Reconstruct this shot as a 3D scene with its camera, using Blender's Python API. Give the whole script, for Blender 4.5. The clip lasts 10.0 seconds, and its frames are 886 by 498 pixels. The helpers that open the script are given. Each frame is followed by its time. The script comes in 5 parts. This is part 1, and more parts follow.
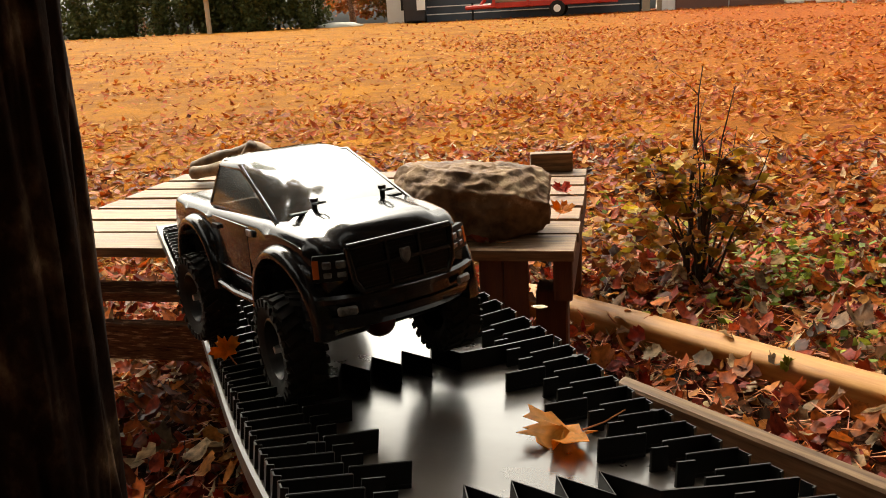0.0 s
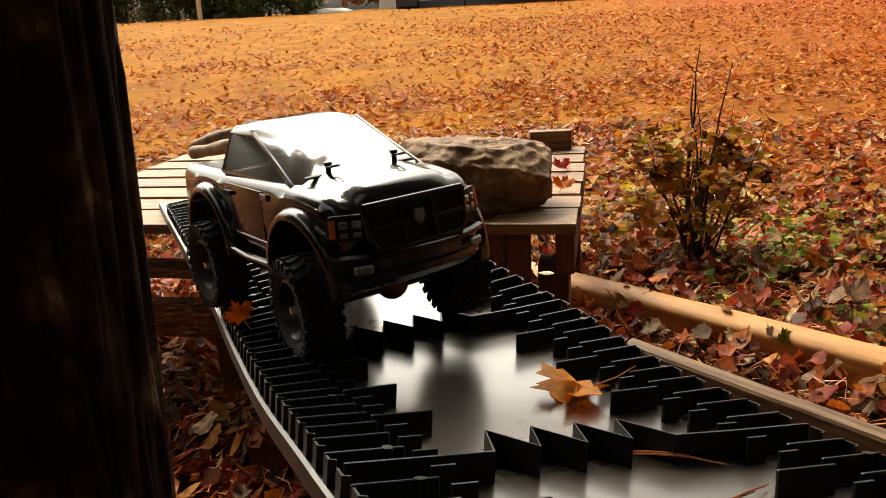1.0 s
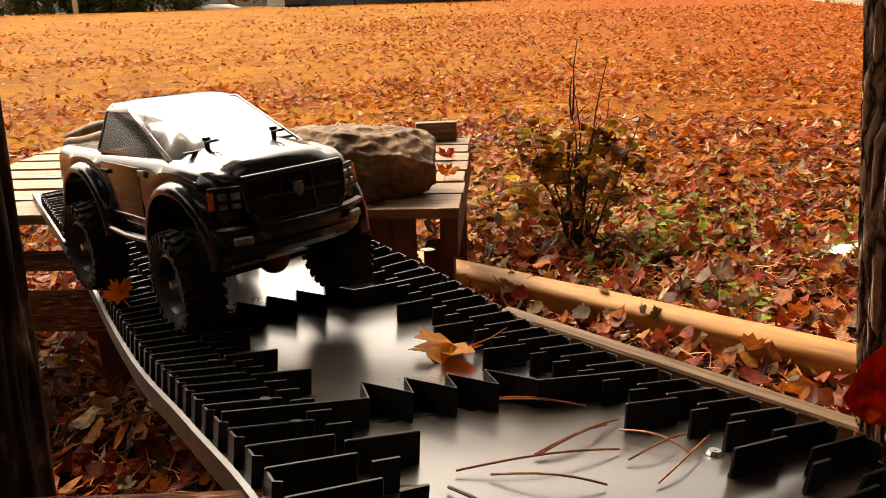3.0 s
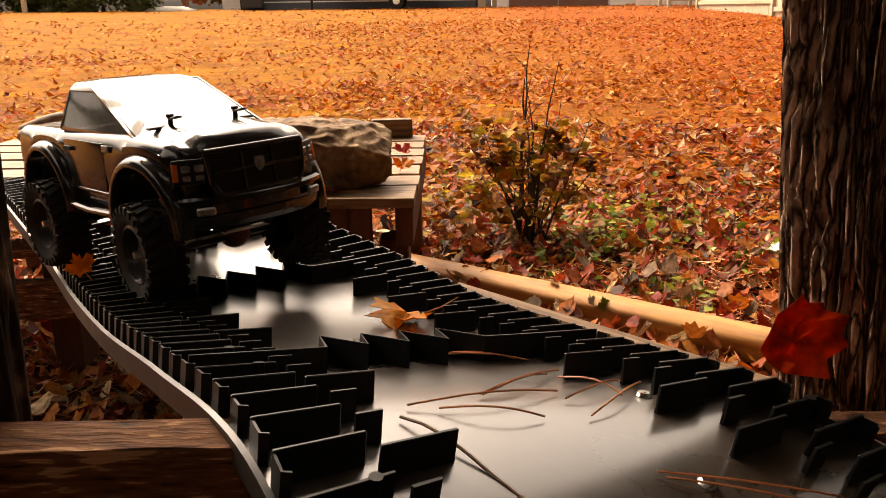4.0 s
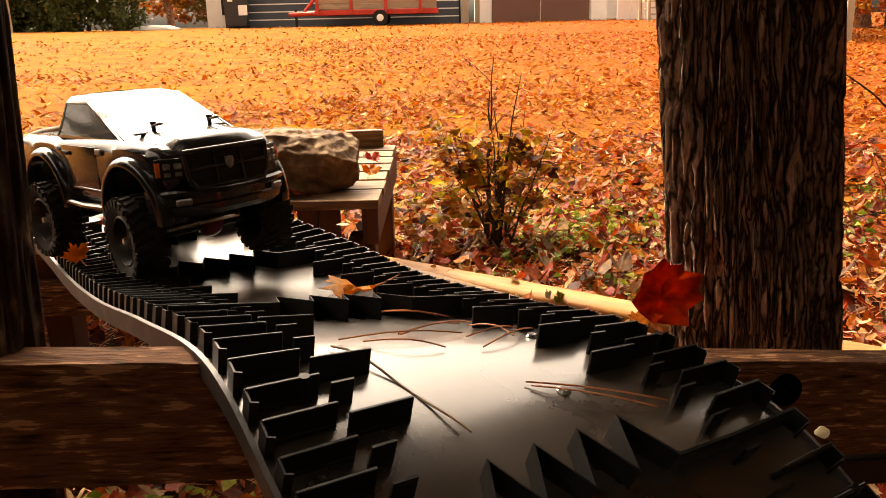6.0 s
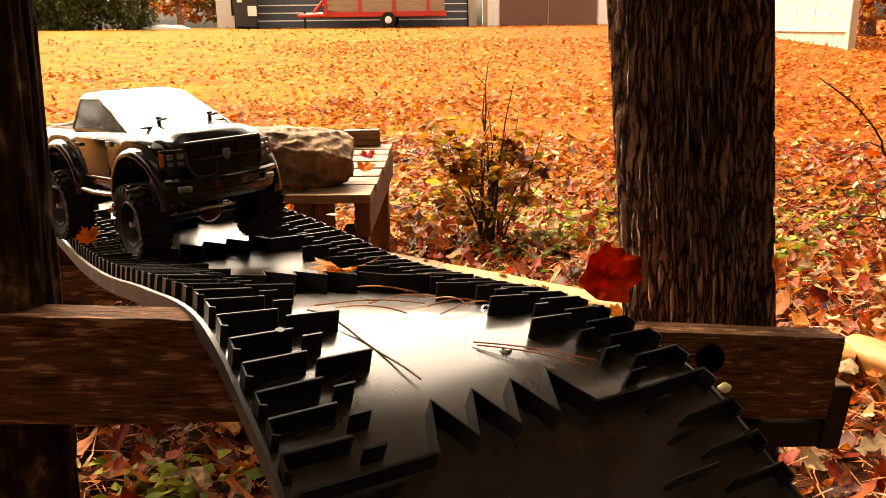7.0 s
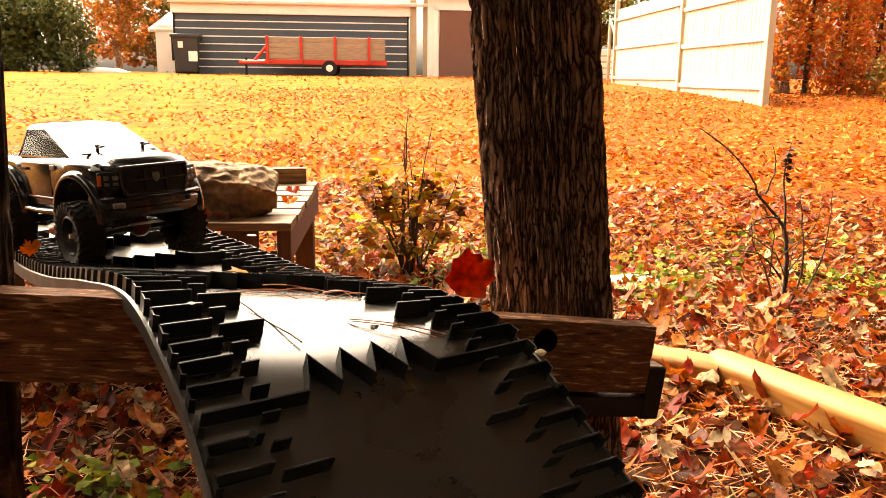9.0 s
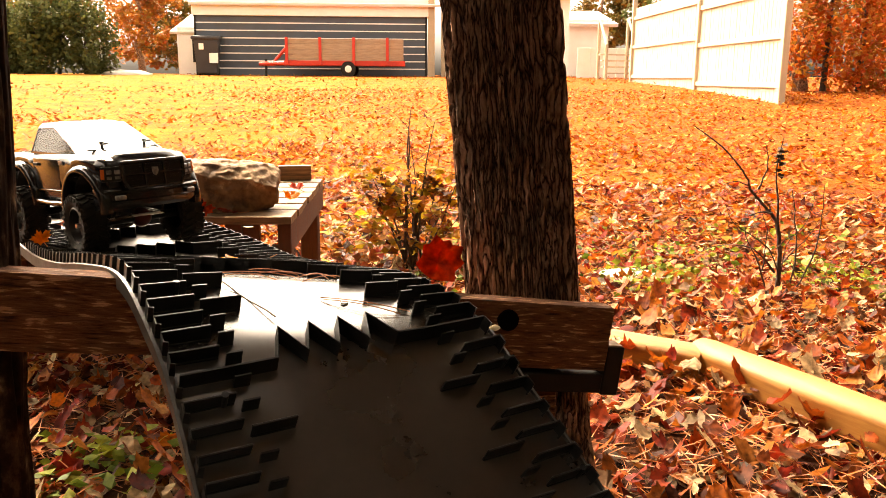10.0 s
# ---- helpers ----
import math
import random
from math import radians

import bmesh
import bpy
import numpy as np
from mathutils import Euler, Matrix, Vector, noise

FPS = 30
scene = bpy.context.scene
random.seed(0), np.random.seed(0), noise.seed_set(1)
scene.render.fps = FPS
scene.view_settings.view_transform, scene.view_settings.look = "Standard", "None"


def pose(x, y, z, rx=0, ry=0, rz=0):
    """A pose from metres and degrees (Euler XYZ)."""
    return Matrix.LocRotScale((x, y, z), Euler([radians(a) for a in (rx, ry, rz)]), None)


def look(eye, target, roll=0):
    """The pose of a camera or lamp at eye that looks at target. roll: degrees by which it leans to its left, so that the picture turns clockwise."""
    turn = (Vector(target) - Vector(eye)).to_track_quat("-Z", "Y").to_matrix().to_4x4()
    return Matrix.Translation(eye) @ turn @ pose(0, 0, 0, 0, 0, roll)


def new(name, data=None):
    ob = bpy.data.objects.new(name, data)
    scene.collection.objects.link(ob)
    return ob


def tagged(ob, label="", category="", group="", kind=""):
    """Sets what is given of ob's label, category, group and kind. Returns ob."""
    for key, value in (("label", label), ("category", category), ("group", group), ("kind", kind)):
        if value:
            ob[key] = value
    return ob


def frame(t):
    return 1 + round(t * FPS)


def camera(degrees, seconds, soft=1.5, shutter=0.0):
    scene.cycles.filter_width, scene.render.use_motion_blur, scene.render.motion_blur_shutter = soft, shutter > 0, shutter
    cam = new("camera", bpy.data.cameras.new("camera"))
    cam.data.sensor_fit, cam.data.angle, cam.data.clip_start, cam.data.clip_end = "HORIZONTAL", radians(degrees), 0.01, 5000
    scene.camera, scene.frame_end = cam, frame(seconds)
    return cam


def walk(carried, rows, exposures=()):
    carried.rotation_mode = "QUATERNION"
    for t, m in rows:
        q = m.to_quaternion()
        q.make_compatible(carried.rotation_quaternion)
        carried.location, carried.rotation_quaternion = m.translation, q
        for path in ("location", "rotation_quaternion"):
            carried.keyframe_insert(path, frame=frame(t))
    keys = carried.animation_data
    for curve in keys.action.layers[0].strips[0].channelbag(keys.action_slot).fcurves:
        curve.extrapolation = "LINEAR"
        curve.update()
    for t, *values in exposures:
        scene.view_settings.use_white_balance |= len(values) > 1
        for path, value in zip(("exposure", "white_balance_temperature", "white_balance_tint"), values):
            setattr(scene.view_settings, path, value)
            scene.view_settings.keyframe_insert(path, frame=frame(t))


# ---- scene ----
cam = camera(57.4, 10.0, soft=0.9)
METRES, EYE, TILT, LEAN, TURN = 0.85, 0.88, -15.7, 2.9, 0.0
ROWS = [
    (0.0, 0.0, 0.0, 0.0, 0.0, 0.0, -0.0),
    (0.5, -0.007, -0.009, -0.0153, 0.02, -0.39, 0.06),
    (1.0, -0.0252, -0.0171, -0.0317, -0.52, -0.9, 0.28),
    (1.5, -0.0207, -0.0197, -0.0439, -1.59, -1.4, 0.53),
    (2.0, -0.02, -0.0268, -0.0472, -2.81, -0.91, 0.87),
    (2.5, -0.0071, -0.0386, -0.0542, -4.79, -0.74, 0.87),
    (3.0, -0.0077, -0.0592, -0.0689, -7.96, -0.97, 1.2),
    (4.5, -0.0276, -0.1548, -0.1304, -12.79, 0.26, 0.88),
    (5.0, -0.0421, -0.2011, -0.1438, -14.74, 1.03, 1.24),
    (5.5, -0.0139, -0.258, -0.1445, -13.67, 0.84, 1.42),
    (6.0, 0.0166, -0.3199, -0.1613, -11.87, 0.51, 1.67),
    (7.5, 0.0421, -0.5192, -0.2056, -11.64, 1.0, 0.67),
    (8.0, 0.0389, -0.5684, -0.2311, -13.24, 2.71, 0.63),
    (8.5, 0.0534, -0.6475, -0.2467, -15.12, 4.18, 0.65),
    (9.0, 0.0725, -0.7335, -0.2701, -15.61, 3.99, 0.73),
    (9.5, 0.1017, -0.8077, -0.2852, -14.39, 3.22, 0.59),
    (10.0, 0.1304, -0.8659, -0.3039, -14.16, 4.01, 0.68),
]
EXPOSURES = [(0.0, 1.36, 7500, 6), (3.0, 1.44, 8500, 14), (4.5, 1.62, 9300, 20), (6.0, 1.98, 9700, 18), (7.5, 2.50, 10000, 16), (10.0, 2.76, 9400, 15)]
walk(cam, [(t, pose(0, 0, EYE, TILT, LEAN, TURN) @ pose(METRES * x, METRES * y, METRES * z, 90 + pitch, roll, yaw)) for t, x, y, z, yaw, pitch, roll in ROWS], EXPOSURES)

# ---- world and light ----
SUN_ELEVATION, SUN_AZIMUTH = 48.0, -25.0   # degrees; azimuth clockwise from +y
world = bpy.data.worlds.new("sky")
scene.world = world
world.use_nodes = True
wt = world.node_tree
sky = wt.nodes.new("ShaderNodeTexSky")
sky.sky_type, sky.sun_disc = "NISHITA", False
sky.sun_elevation, sky.sun_rotation = radians(SUN_ELEVATION), radians(SUN_AZIMUTH)
sky.air_density, sky.dust_density, sky.ozone_density = 1.0, 9.0, 0.4
haze = wt.nodes.new("ShaderNodeHueSaturation")   # a hazy, nearly white sky
haze.inputs["Saturation"].default_value = 0.15
wt.links.new(sky.outputs[0], haze.inputs["Color"])
wt.links.new(haze.outputs[0], wt.nodes["Background"].inputs[0])
wt.nodes["Background"].inputs[1].default_value = 0.15
sun_data = bpy.data.lights.new("sun", "SUN")
sun_data.energy, sun_data.angle, sun_data.color = 0.85, radians(10), (1.0, 0.88, 0.70)
sun = new("sun", sun_data)
a, e = radians(SUN_AZIMUTH), radians(SUN_ELEVATION)
sun.matrix_world = look((math.sin(a) * math.cos(e) * 40, math.cos(a) * math.cos(e) * 40, math.sin(e) * 40), (0, 0, 0))


# ---- materials ----
def node_material(name, rough=0.7, metal=0.0, spec=0.5):
    m = bpy.data.materials.new(name)
    m.use_nodes = True
    b = m.node_tree.nodes["Principled BSDF"]
    b.inputs["Roughness"].default_value = rough
    b.inputs["Metallic"].default_value = metal
    b.inputs["Specular IOR Level"].default_value = spec
    return m, m.node_tree, b


def surface(name, colours, scale=8.0, rough=0.7, metal=0.0, spec=0.5, stretch=(1, 1, 1), bump=0.3, bump_scale=40.0, bump_depth=0.002,
            fine=0.25, by_object=0.0, rough_var=0.1, detail=6.0):
    """Colour from a two-scale noise through a ramp; relief from a finer noise."""
    m, t, b = node_material(name, rough, metal, spec)
    N, L = t.nodes, t.links
    tc = N.new("ShaderNodeTexCoord")
    mp = N.new("ShaderNodeMapping")
    mp.inputs["Scale"].default_value = stretch
    L.new(tc.outputs["Object"], mp.inputs[0])
    big = N.new("ShaderNodeTexNoise")
    big.inputs["Scale"].default_value, big.inputs["Detail"].default_value = scale, detail
    big.inputs["Roughness"].default_value = 0.6
    small = N.new("ShaderNodeTexNoise")
    small.inputs["Scale"].default_value, small.inputs["Detail"].default_value = bump_scale, 8.0
    L.new(mp.outputs[0], big.inputs["Vector"])
    L.new(mp.outputs[0], small.inputs["Vector"])
    mix = N.new("ShaderNodeMath")
    mix.operation = "MULTIPLY_ADD"
    L.new(small.outputs[0], mix.inputs[0])
    mix.inputs[1].default_value = fine
    L.new(big.outputs[0], mix.inputs[2])
    last = mix.outputs[0]
    if by_object:
        info = N.new("ShaderNodeObjectInfo")
        add = N.new("ShaderNodeMath")
        add.operation = "MULTIPLY_ADD"
        L.new(info.outputs["Random"], add.inputs[0])
        add.inputs[1].default_value = by_object
        L.new(last, add.inputs[2])
        sub = N.new("ShaderNodeMath")
        sub.operation = "SUBTRACT"
        L.new(add.outputs[0], sub.inputs[0])
        sub.inputs[1].default_value = by_object / 2
        last = sub.outputs[0]
    ramp = N.new("ShaderNodeValToRGB")
    lo, hi = 0.33 + fine * 0.4, 0.68 + fine * 0.6
    els = ramp.color_ramp.elements
    els[0].position, els[0].color = lo, (*colours[0], 1)
    els[1].position, els[1].color = hi, (*colours[-1], 1)
    for i, c in enumerate(colours[1:-1]):
        el = els.new(lo + (hi - lo) * (i + 1) / (len(colours) - 1))
        el.color = (*c, 1)
    L.new(last, ramp.inputs[0])
    L.new(ramp.outputs[0], b.inputs["Base Color"])
    if rough_var:
        mr = N.new("ShaderNodeMapRange")
        mr.inputs["From Min"].default_value, mr.inputs["From Max"].default_value = 0.3, 0.7
        mr.inputs["To Min"].default_value, mr.inputs["To Max"].default_value = max(0.02, rough - rough_var), min(1, rough + rough_var)
        L.new(big.outputs[0], mr.inputs[0])
        L.new(mr.outputs[0], b.inputs["Roughness"])
    if bump:
        bp = N.new("ShaderNodeBump")
        bp.inputs["Strength"].default_value, bp.inputs["Distance"].default_value = bump, bump_depth
        L.new(small.outputs[0], bp.inputs["Height"])
        L.new(bp.outputs[0], b.inputs["Normal"])
    return m


def leaf_material(name, colours, random_from="island", rough=0.55, through_light=0.3, spec=0.15, mottle=(0.55, 1.35)):
    m, t, b = node_material(name, rough, 0.0, spec)
    N, L = t.nodes, t.links
    if random_from == "island":
        r = N.new("ShaderNodeNewGeometry").outputs["Random Per Island"]
    else:
        r = N.new("ShaderNodeObjectInfo").outputs["Random"]
    ramp = N.new("ShaderNodeValToRGB")
    els = ramp.color_ramp.elements
    els[0].position, els[0].color = 0.0, (*colours[0], 1)
    els[1].position, els[1].color = 1.0, (*colours[-1], 1)
    for i, c in enumerate(colours[1:-1]):
        el = els.new((i + 1) / (len(colours) - 1))
        el.color = (*c, 1)
    L.new(r, ramp.inputs[0])
    tc = N.new("ShaderNodeTexCoord")
    n = N.new("ShaderNodeTexNoise")
    n.inputs["Scale"].default_value, n.inputs["Detail"].default_value = 60.0, 4.0
    L.new(tc.outputs["Object"], n.inputs["Vector"])
    hs = N.new("ShaderNodeHueSaturation")
    L.new(ramp.outputs[0], hs.inputs["Color"])
    mr = N.new("ShaderNodeMapRange")
    mr.inputs["From Min"].default_value, mr.inputs["From Max"].default_value = 0.25, 0.75
    mr.inputs["To Min"].default_value, mr.inputs["To Max"].default_value = mottle
    L.new(n.outputs[0], mr.inputs[0])
    L.new(mr.outputs[0], hs.inputs["Value"])
    L.new(hs.outputs[0], b.inputs["Base Color"])
    tr = N.new("ShaderNodeBsdfTranslucent")
    L.new(hs.outputs[0], tr.inputs[0])
    ms = N.new("ShaderNodeMixShader")
    ms.inputs[0].default_value = through_light
    out = N["Material Output"]
    L.new(b.outputs[0], ms.inputs[1])
    L.new(tr.outputs[0], ms.inputs[2])
    L.new(ms.outputs[0], out.inputs[0])
    return m


M_WOOD = surface("weathered_deck_wood", [(0.0765, 0.03825, 0.0187), (0.2125, 0.119, 0.0578), (0.34, 0.2167, 0.1148)], scale=6, stretch=(1.2, 14, 14), rough=0.7, bump_scale=9, bump=0.5, by_object=0.12)
M_BEAM = surface("dark_rough_sawn_wood", [(0.022, 0.010, 0.006), (0.13, 0.052, 0.024), (0.18, 0.078, 0.037), (0.44, 0.24, 0.13)], scale=7, stretch=(2.6, 13, 19), rough=0.85, spec=0.15, bump_scale=13, bump=1.0, bump_depth=0.005, fine=0.7)
M_LOG = surface("peeled_timber", [(0.208, 0.072, 0.0128), (0.368, 0.152, 0.028), (0.464, 0.232, 0.06)], scale=4, stretch=(1.2, 9, 9), rough=0.6, bump_scale=12, bump=0.3)


def bark_material(name):
    """Long shaggy plates split by dark vertical cracks."""
    m, t, b = node_material(name, 0.9, 0.0, 0.12)
    N, L = t.nodes, t.links
    tc = N.new("ShaderNodeTexCoord")
    wob = N.new("ShaderNodeTexNoise")
    wob.inputs["Scale"].default_value, wob.inputs["Detail"].default_value = 14.0, 4.0
    L.new(tc.outputs["Object"], wob.inputs["Vector"])
    push = N.new("ShaderNodeVectorMath")
    push.operation = "MULTIPLY_ADD"
    L.new(wob.outputs["Color"], push.inputs[0])
    push.inputs[1].default_value = (0.030, 0.030, 0.10)
    L.new(tc.outputs["Object"], push.inputs[2])
    mp = N.new("ShaderNodeMapping")
    mp.inputs["Scale"].default_value = (1.0, 1.0, 0.085)
    L.new(push.outputs[0], mp.inputs[0])
    vor = N.new("ShaderNodeTexVoronoi")
    vor.feature = "DISTANCE_TO_EDGE"
    vor.inputs["Scale"].default_value = 88.0
    L.new(mp.outputs[0], vor.inputs["Vector"])
    crack = N.new("ShaderNodeMapRange")
    crack.inputs["From Min"].default_value, crack.inputs["From Max"].default_value = 0.0, 0.20
    L.new(vor.outputs["Distance"], crack.inputs[0])
    mp2 = N.new("ShaderNodeMapping")
    mp2.inputs["Scale"].default_value = (1.0, 1.0, 0.22)
    L.new(push.outputs[0], mp2.inputs[0])
    grain = N.new("ShaderNodeTexNoise")
    grain.inputs["Scale"].default_value, grain.inputs["Detail"].default_value, grain.inputs["Roughness"].default_value = 85.0, 8.0, 0.7
    L.new(mp2.outputs[0], grain.inputs["Vector"])
    ramp = N.new("ShaderNodeValToRGB")
    els = ramp.color_ramp.elements
    els[0].position, els[0].color = 0.30, (0.14, 0.066, 0.038, 1)
    els[1].position, els[1].color = 0.70, (0.72, 0.50, 0.36, 1)
    el = els.new(0.50)
    el.color = (0.46, 0.27, 0.18, 1)
    L.new(grain.outputs[0], ramp.inputs[0])
    mix = N.new("ShaderNodeMix")
    mix.data_type = "RGBA"
    L.new(crack.outputs[0], mix.inputs[0])
    mix.inputs[6].default_value = (0.030, 0.015, 0.009, 1)
    L.new(ramp.outputs[0], mix.inputs[7])
    L.new(mix.outputs[2], b.inputs["Base Color"])
    h = N.new("ShaderNodeMath")
    h.operation = "MULTIPLY_ADD"
    L.new(grain.outputs[0], h.inputs[0])
    h.inputs[1].default_value = 0.7
    L.new(crack.outputs[0], h.inputs[2])
    bp = N.new("ShaderNodeBump")
    bp.inputs["Strength"].default_value, bp.inputs["Distance"].default_value = 0.9, 0.007
    L.new(h.outputs[0], bp.inputs["Height"])
    L.new(bp.outputs[0], b.inputs["Normal"])
    return m


M_BARK = bark_material("ridged_bark")
M_BARK_MOTTLED = surface("mottled_bark", [(0.010, 0.006, 0.004), (0.020, 0.011, 0.007), (0.032, 0.018, 0.012), (0.10, 0.065, 0.040), (0.34, 0.24, 0.15)], scale=26, stretch=(1, 1, 0.7), rough=0.95, spec=0.08, bump_scale=45, bump=0.8, bump_depth=0.004, fine=0.35)
M_ROCK = surface("quartzite_rock", [(0.05, 0.026, 0.014), (0.16, 0.085, 0.042), (0.24, 0.14, 0.07), (0.55, 0.40, 0.25)], scale=13, rough=0.8, bump_scale=45, bump=0.9, bump_depth=0.006, fine=0.5)
M_BELT = surface("black_plastic_sheet", [(0.034, 0.025, 0.018), (0.066, 0.049, 0.036)], scale=5, rough=0.33, spec=0.62, bump=0.06, bump_scale=60, bump_depth=0.001, rough_var=0.11)
_b = M_BELT.node_tree.nodes["Principled BSDF"]
_b.inputs["Coat Weight"].default_value, _b.inputs["Coat Roughness"].default_value, _b.inputs["Coat IOR"].default_value = 1.0, 0.19, 1.9
M_FIN = surface("black_plastic_fin", [(0.006, 0.006, 0.006), (0.012, 0.011, 0.010)], scale=8, rough=0.40, spec=0.25, bump=0.1)
def ground_material():
    m, t, b = node_material("shaded_soil_and_golden_lawn", 0.95, 0.0, 0.1)
    N, L = t.nodes, t.links
    tc = N.new("ShaderNodeTexCoord")

    def noise_ramp(scale, c0, c1, lo=0.35, hi=0.65):
        n = N.new("ShaderNodeTexNoise")
        n.inputs["Scale"].default_value, n.inputs["Detail"].default_value = scale, 8.0
        n.inputs["Roughness"].default_value = 0.65
        L.new(tc.outputs["Object"], n.inputs["Vector"])
        r = N.new("ShaderNodeValToRGB")
        r.color_ramp.elements[0].position, r.color_ramp.elements[0].color = lo, (*c0, 1)
        r.color_ramp.elements[1].position, r.color_ramp.elements[1].color = hi, (*c1, 1)
        L.new(n.outputs[0], r.inputs[0])
        return n, r

    # bed soil, coloured extra dark for the shade between the near leaves
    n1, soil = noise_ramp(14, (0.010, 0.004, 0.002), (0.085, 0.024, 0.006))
    n2, lawn = noise_ramp(2.2, (0.190, 0.062, 0.0015), (0.360, 0.140, 0.0015))
    n3, blades = noise_ramp(42, (0.35, 0.35, 0.35), (1.0, 1.0, 1.0), 0.3, 0.6)
    mul = N.new("ShaderNodeMix")
    mul.data_type, mul.blend_type = "RGBA", "MULTIPLY"
    mul.inputs[0].default_value = 0.8
    # pine straw and red leaves drift up towards the fence
    n5, straw = noise_ramp(9, (0.20, 0.031, 0.0025), (0.355, 0.096, 0.005))
    drift = N.new("ShaderNodeMix")
    drift.data_type = "RGBA"
    pos = N.new("ShaderNodeSeparateXYZ")
    L.new(tc.outputs["Object"], pos.inputs[0])
    side = N.new("ShaderNodeMath")
    side.operation = "MULTIPLY_ADD"
    L.new(pos.outputs["Y"], side.inputs[0])
    side.inputs[1].default_value = -0.14
    L.new(pos.outputs["X"], side.inputs[2])
    ragged = N.new("ShaderNodeMath")
    ragged.operation = "MULTIPLY_ADD"
    L.new(n2.outputs[0], ragged.inputs[0])
    ragged.inputs[1].default_value = 3.0
    L.new(side.outputs[0], ragged.inputs[2])
    amount = N.new("ShaderNodeMapRange")
    amount.inputs["From Min"].default_value, amount.inputs["From Max"].default_value = 1.0, 5.0
    L.new(ragged.outputs[0], amount.inputs[0])
    L.new(amount.outputs[0], drift.inputs[0])
    L.new(lawn.outputs[0], drift.inputs[6])
    L.new(straw.outputs[0], drift.inputs[7])
    L.new(drift.outputs[2], mul.inputs[6])
    L.new(blades.outputs[0], mul.inputs[7])
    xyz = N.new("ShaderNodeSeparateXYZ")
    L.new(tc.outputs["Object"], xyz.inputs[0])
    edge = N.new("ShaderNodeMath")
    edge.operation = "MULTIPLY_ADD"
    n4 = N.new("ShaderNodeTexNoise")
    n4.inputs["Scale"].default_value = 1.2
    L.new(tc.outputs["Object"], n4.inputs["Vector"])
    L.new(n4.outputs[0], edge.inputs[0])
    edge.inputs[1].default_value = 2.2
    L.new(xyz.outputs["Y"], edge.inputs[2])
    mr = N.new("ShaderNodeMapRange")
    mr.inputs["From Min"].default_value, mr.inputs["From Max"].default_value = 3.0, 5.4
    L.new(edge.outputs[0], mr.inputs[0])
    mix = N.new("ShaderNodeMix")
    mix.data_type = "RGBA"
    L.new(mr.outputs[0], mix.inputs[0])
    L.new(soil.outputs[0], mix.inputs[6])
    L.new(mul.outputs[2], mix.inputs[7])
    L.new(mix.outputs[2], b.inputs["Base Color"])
    bp = N.new("ShaderNodeBump")
    bp.inputs["Strength"].default_value, bp.inputs["Distance"].default_value = 0.8, 0.03
    L.new(n3.outputs[0], bp.inputs["Height"])
    L.new(bp.outputs[0], b.inputs["Normal"])
    return m


M_GROUND = ground_material()
M_TYRE = surface("tyre_rubber", [(0.010, 0.009, 0.008), (0.030, 0.026, 0.022)], scale=30, rough=0.85, spec=0.2, bump_scale=90, bump=0.4)
M_PAINT, _t, _b = node_material("black_gloss_paint", 0.20, 0.0, 0.3)
_b.inputs["Base Color"].default_value = (0.012, 0.012, 0.013, 1)
_b.inputs["Coat Weight"].default_value, _b.inputs["Coat Roughness"].default_value, _b.inputs["Coat IOR"].default_value = 0.55, 0.06, 1.45
M_TRIM = surface("black_trim_plastic", [(0.007, 0.007, 0.007), (0.015, 0.014, 0.013)], scale=20, rough=0.55, spec=0.2, bump=0.1)
M_WHITE = surface("white_painted_board", [(0.78, 0.75, 0.68), (0.86, 0.84, 0.78)], scale=2, rough=0.6, bump=0.2, bump_scale=20)
M_SIDING = surface("slate_blue_siding", [(0.03825, 0.04675, 0.0595), (0.0595, 0.07225, 0.08925)], scale=1.5, rough=0.6, bump=0.1)
M_RED = surface("red_paint", [(0.3825, 0.017, 0.0102), (0.527, 0.034, 0.017)], scale=3, rough=0.5, bump=0.1)

M_LITTER = leaf_material("fallen_leaves", [(0.041, 0.01148, 0.00574), (0.2132, 0.01968, 0.00656), (0.2952, 0.0451, 0.0082), (0.3772, 0.0984, 0.01312), (0.082, 0.02132, 0.0082), (0.328, 0.0615, 0.00984), (0.4264, 0.1804, 0.041), (0.2624, 0.01804, 0.00656), (0.0246, 0.00984, 0.00574), (0.6068, 0.41, 0.2214), (0.0738, 0.0205, 0.0082)], rough=0.5, spec=0.12, mottle=(0.25, 1.6))
M_LAWN_LEAF = leaf_material("lawn_leaves", [(0.070, 0.012, 0.003), (0.310, 0.050, 0.006), (0.150, 0.026, 0.004), (0.380, 0.100, 0.008), (0.520, 0.270, 0.070), (0.310, 0.042, 0.005), (0.430, 0.140, 0.018), (0.350, 0.040, 0.005)], rough=0.6, spec=0.08)
M_GREEN = leaf_material("weed_leaves", [(0.06, 0.09, 0.012), (0.14, 0.18, 0.02), (0.30, 0.28, 0.03)])
M_SHRUB = leaf_material("shrub_leaves", [(0.0425, 0.0153, 0.0068), (0.102, 0.0255, 0.0085), (0.425, 0.1275, 0.017), (0.476, 0.255, 0.0255), (0.34, 0.085, 0.01275), (0.255, 0.187, 0.02125), (0.493, 0.323, 0.034)], through_light=0.4)
M_AUTUMN = leaf_material("autumn_foliage", [(0.272, 0.064, 0.012), (0.360, 0.128, 0.024), (0.240, 0.128, 0.024), (0.384, 0.080, 0.016)])
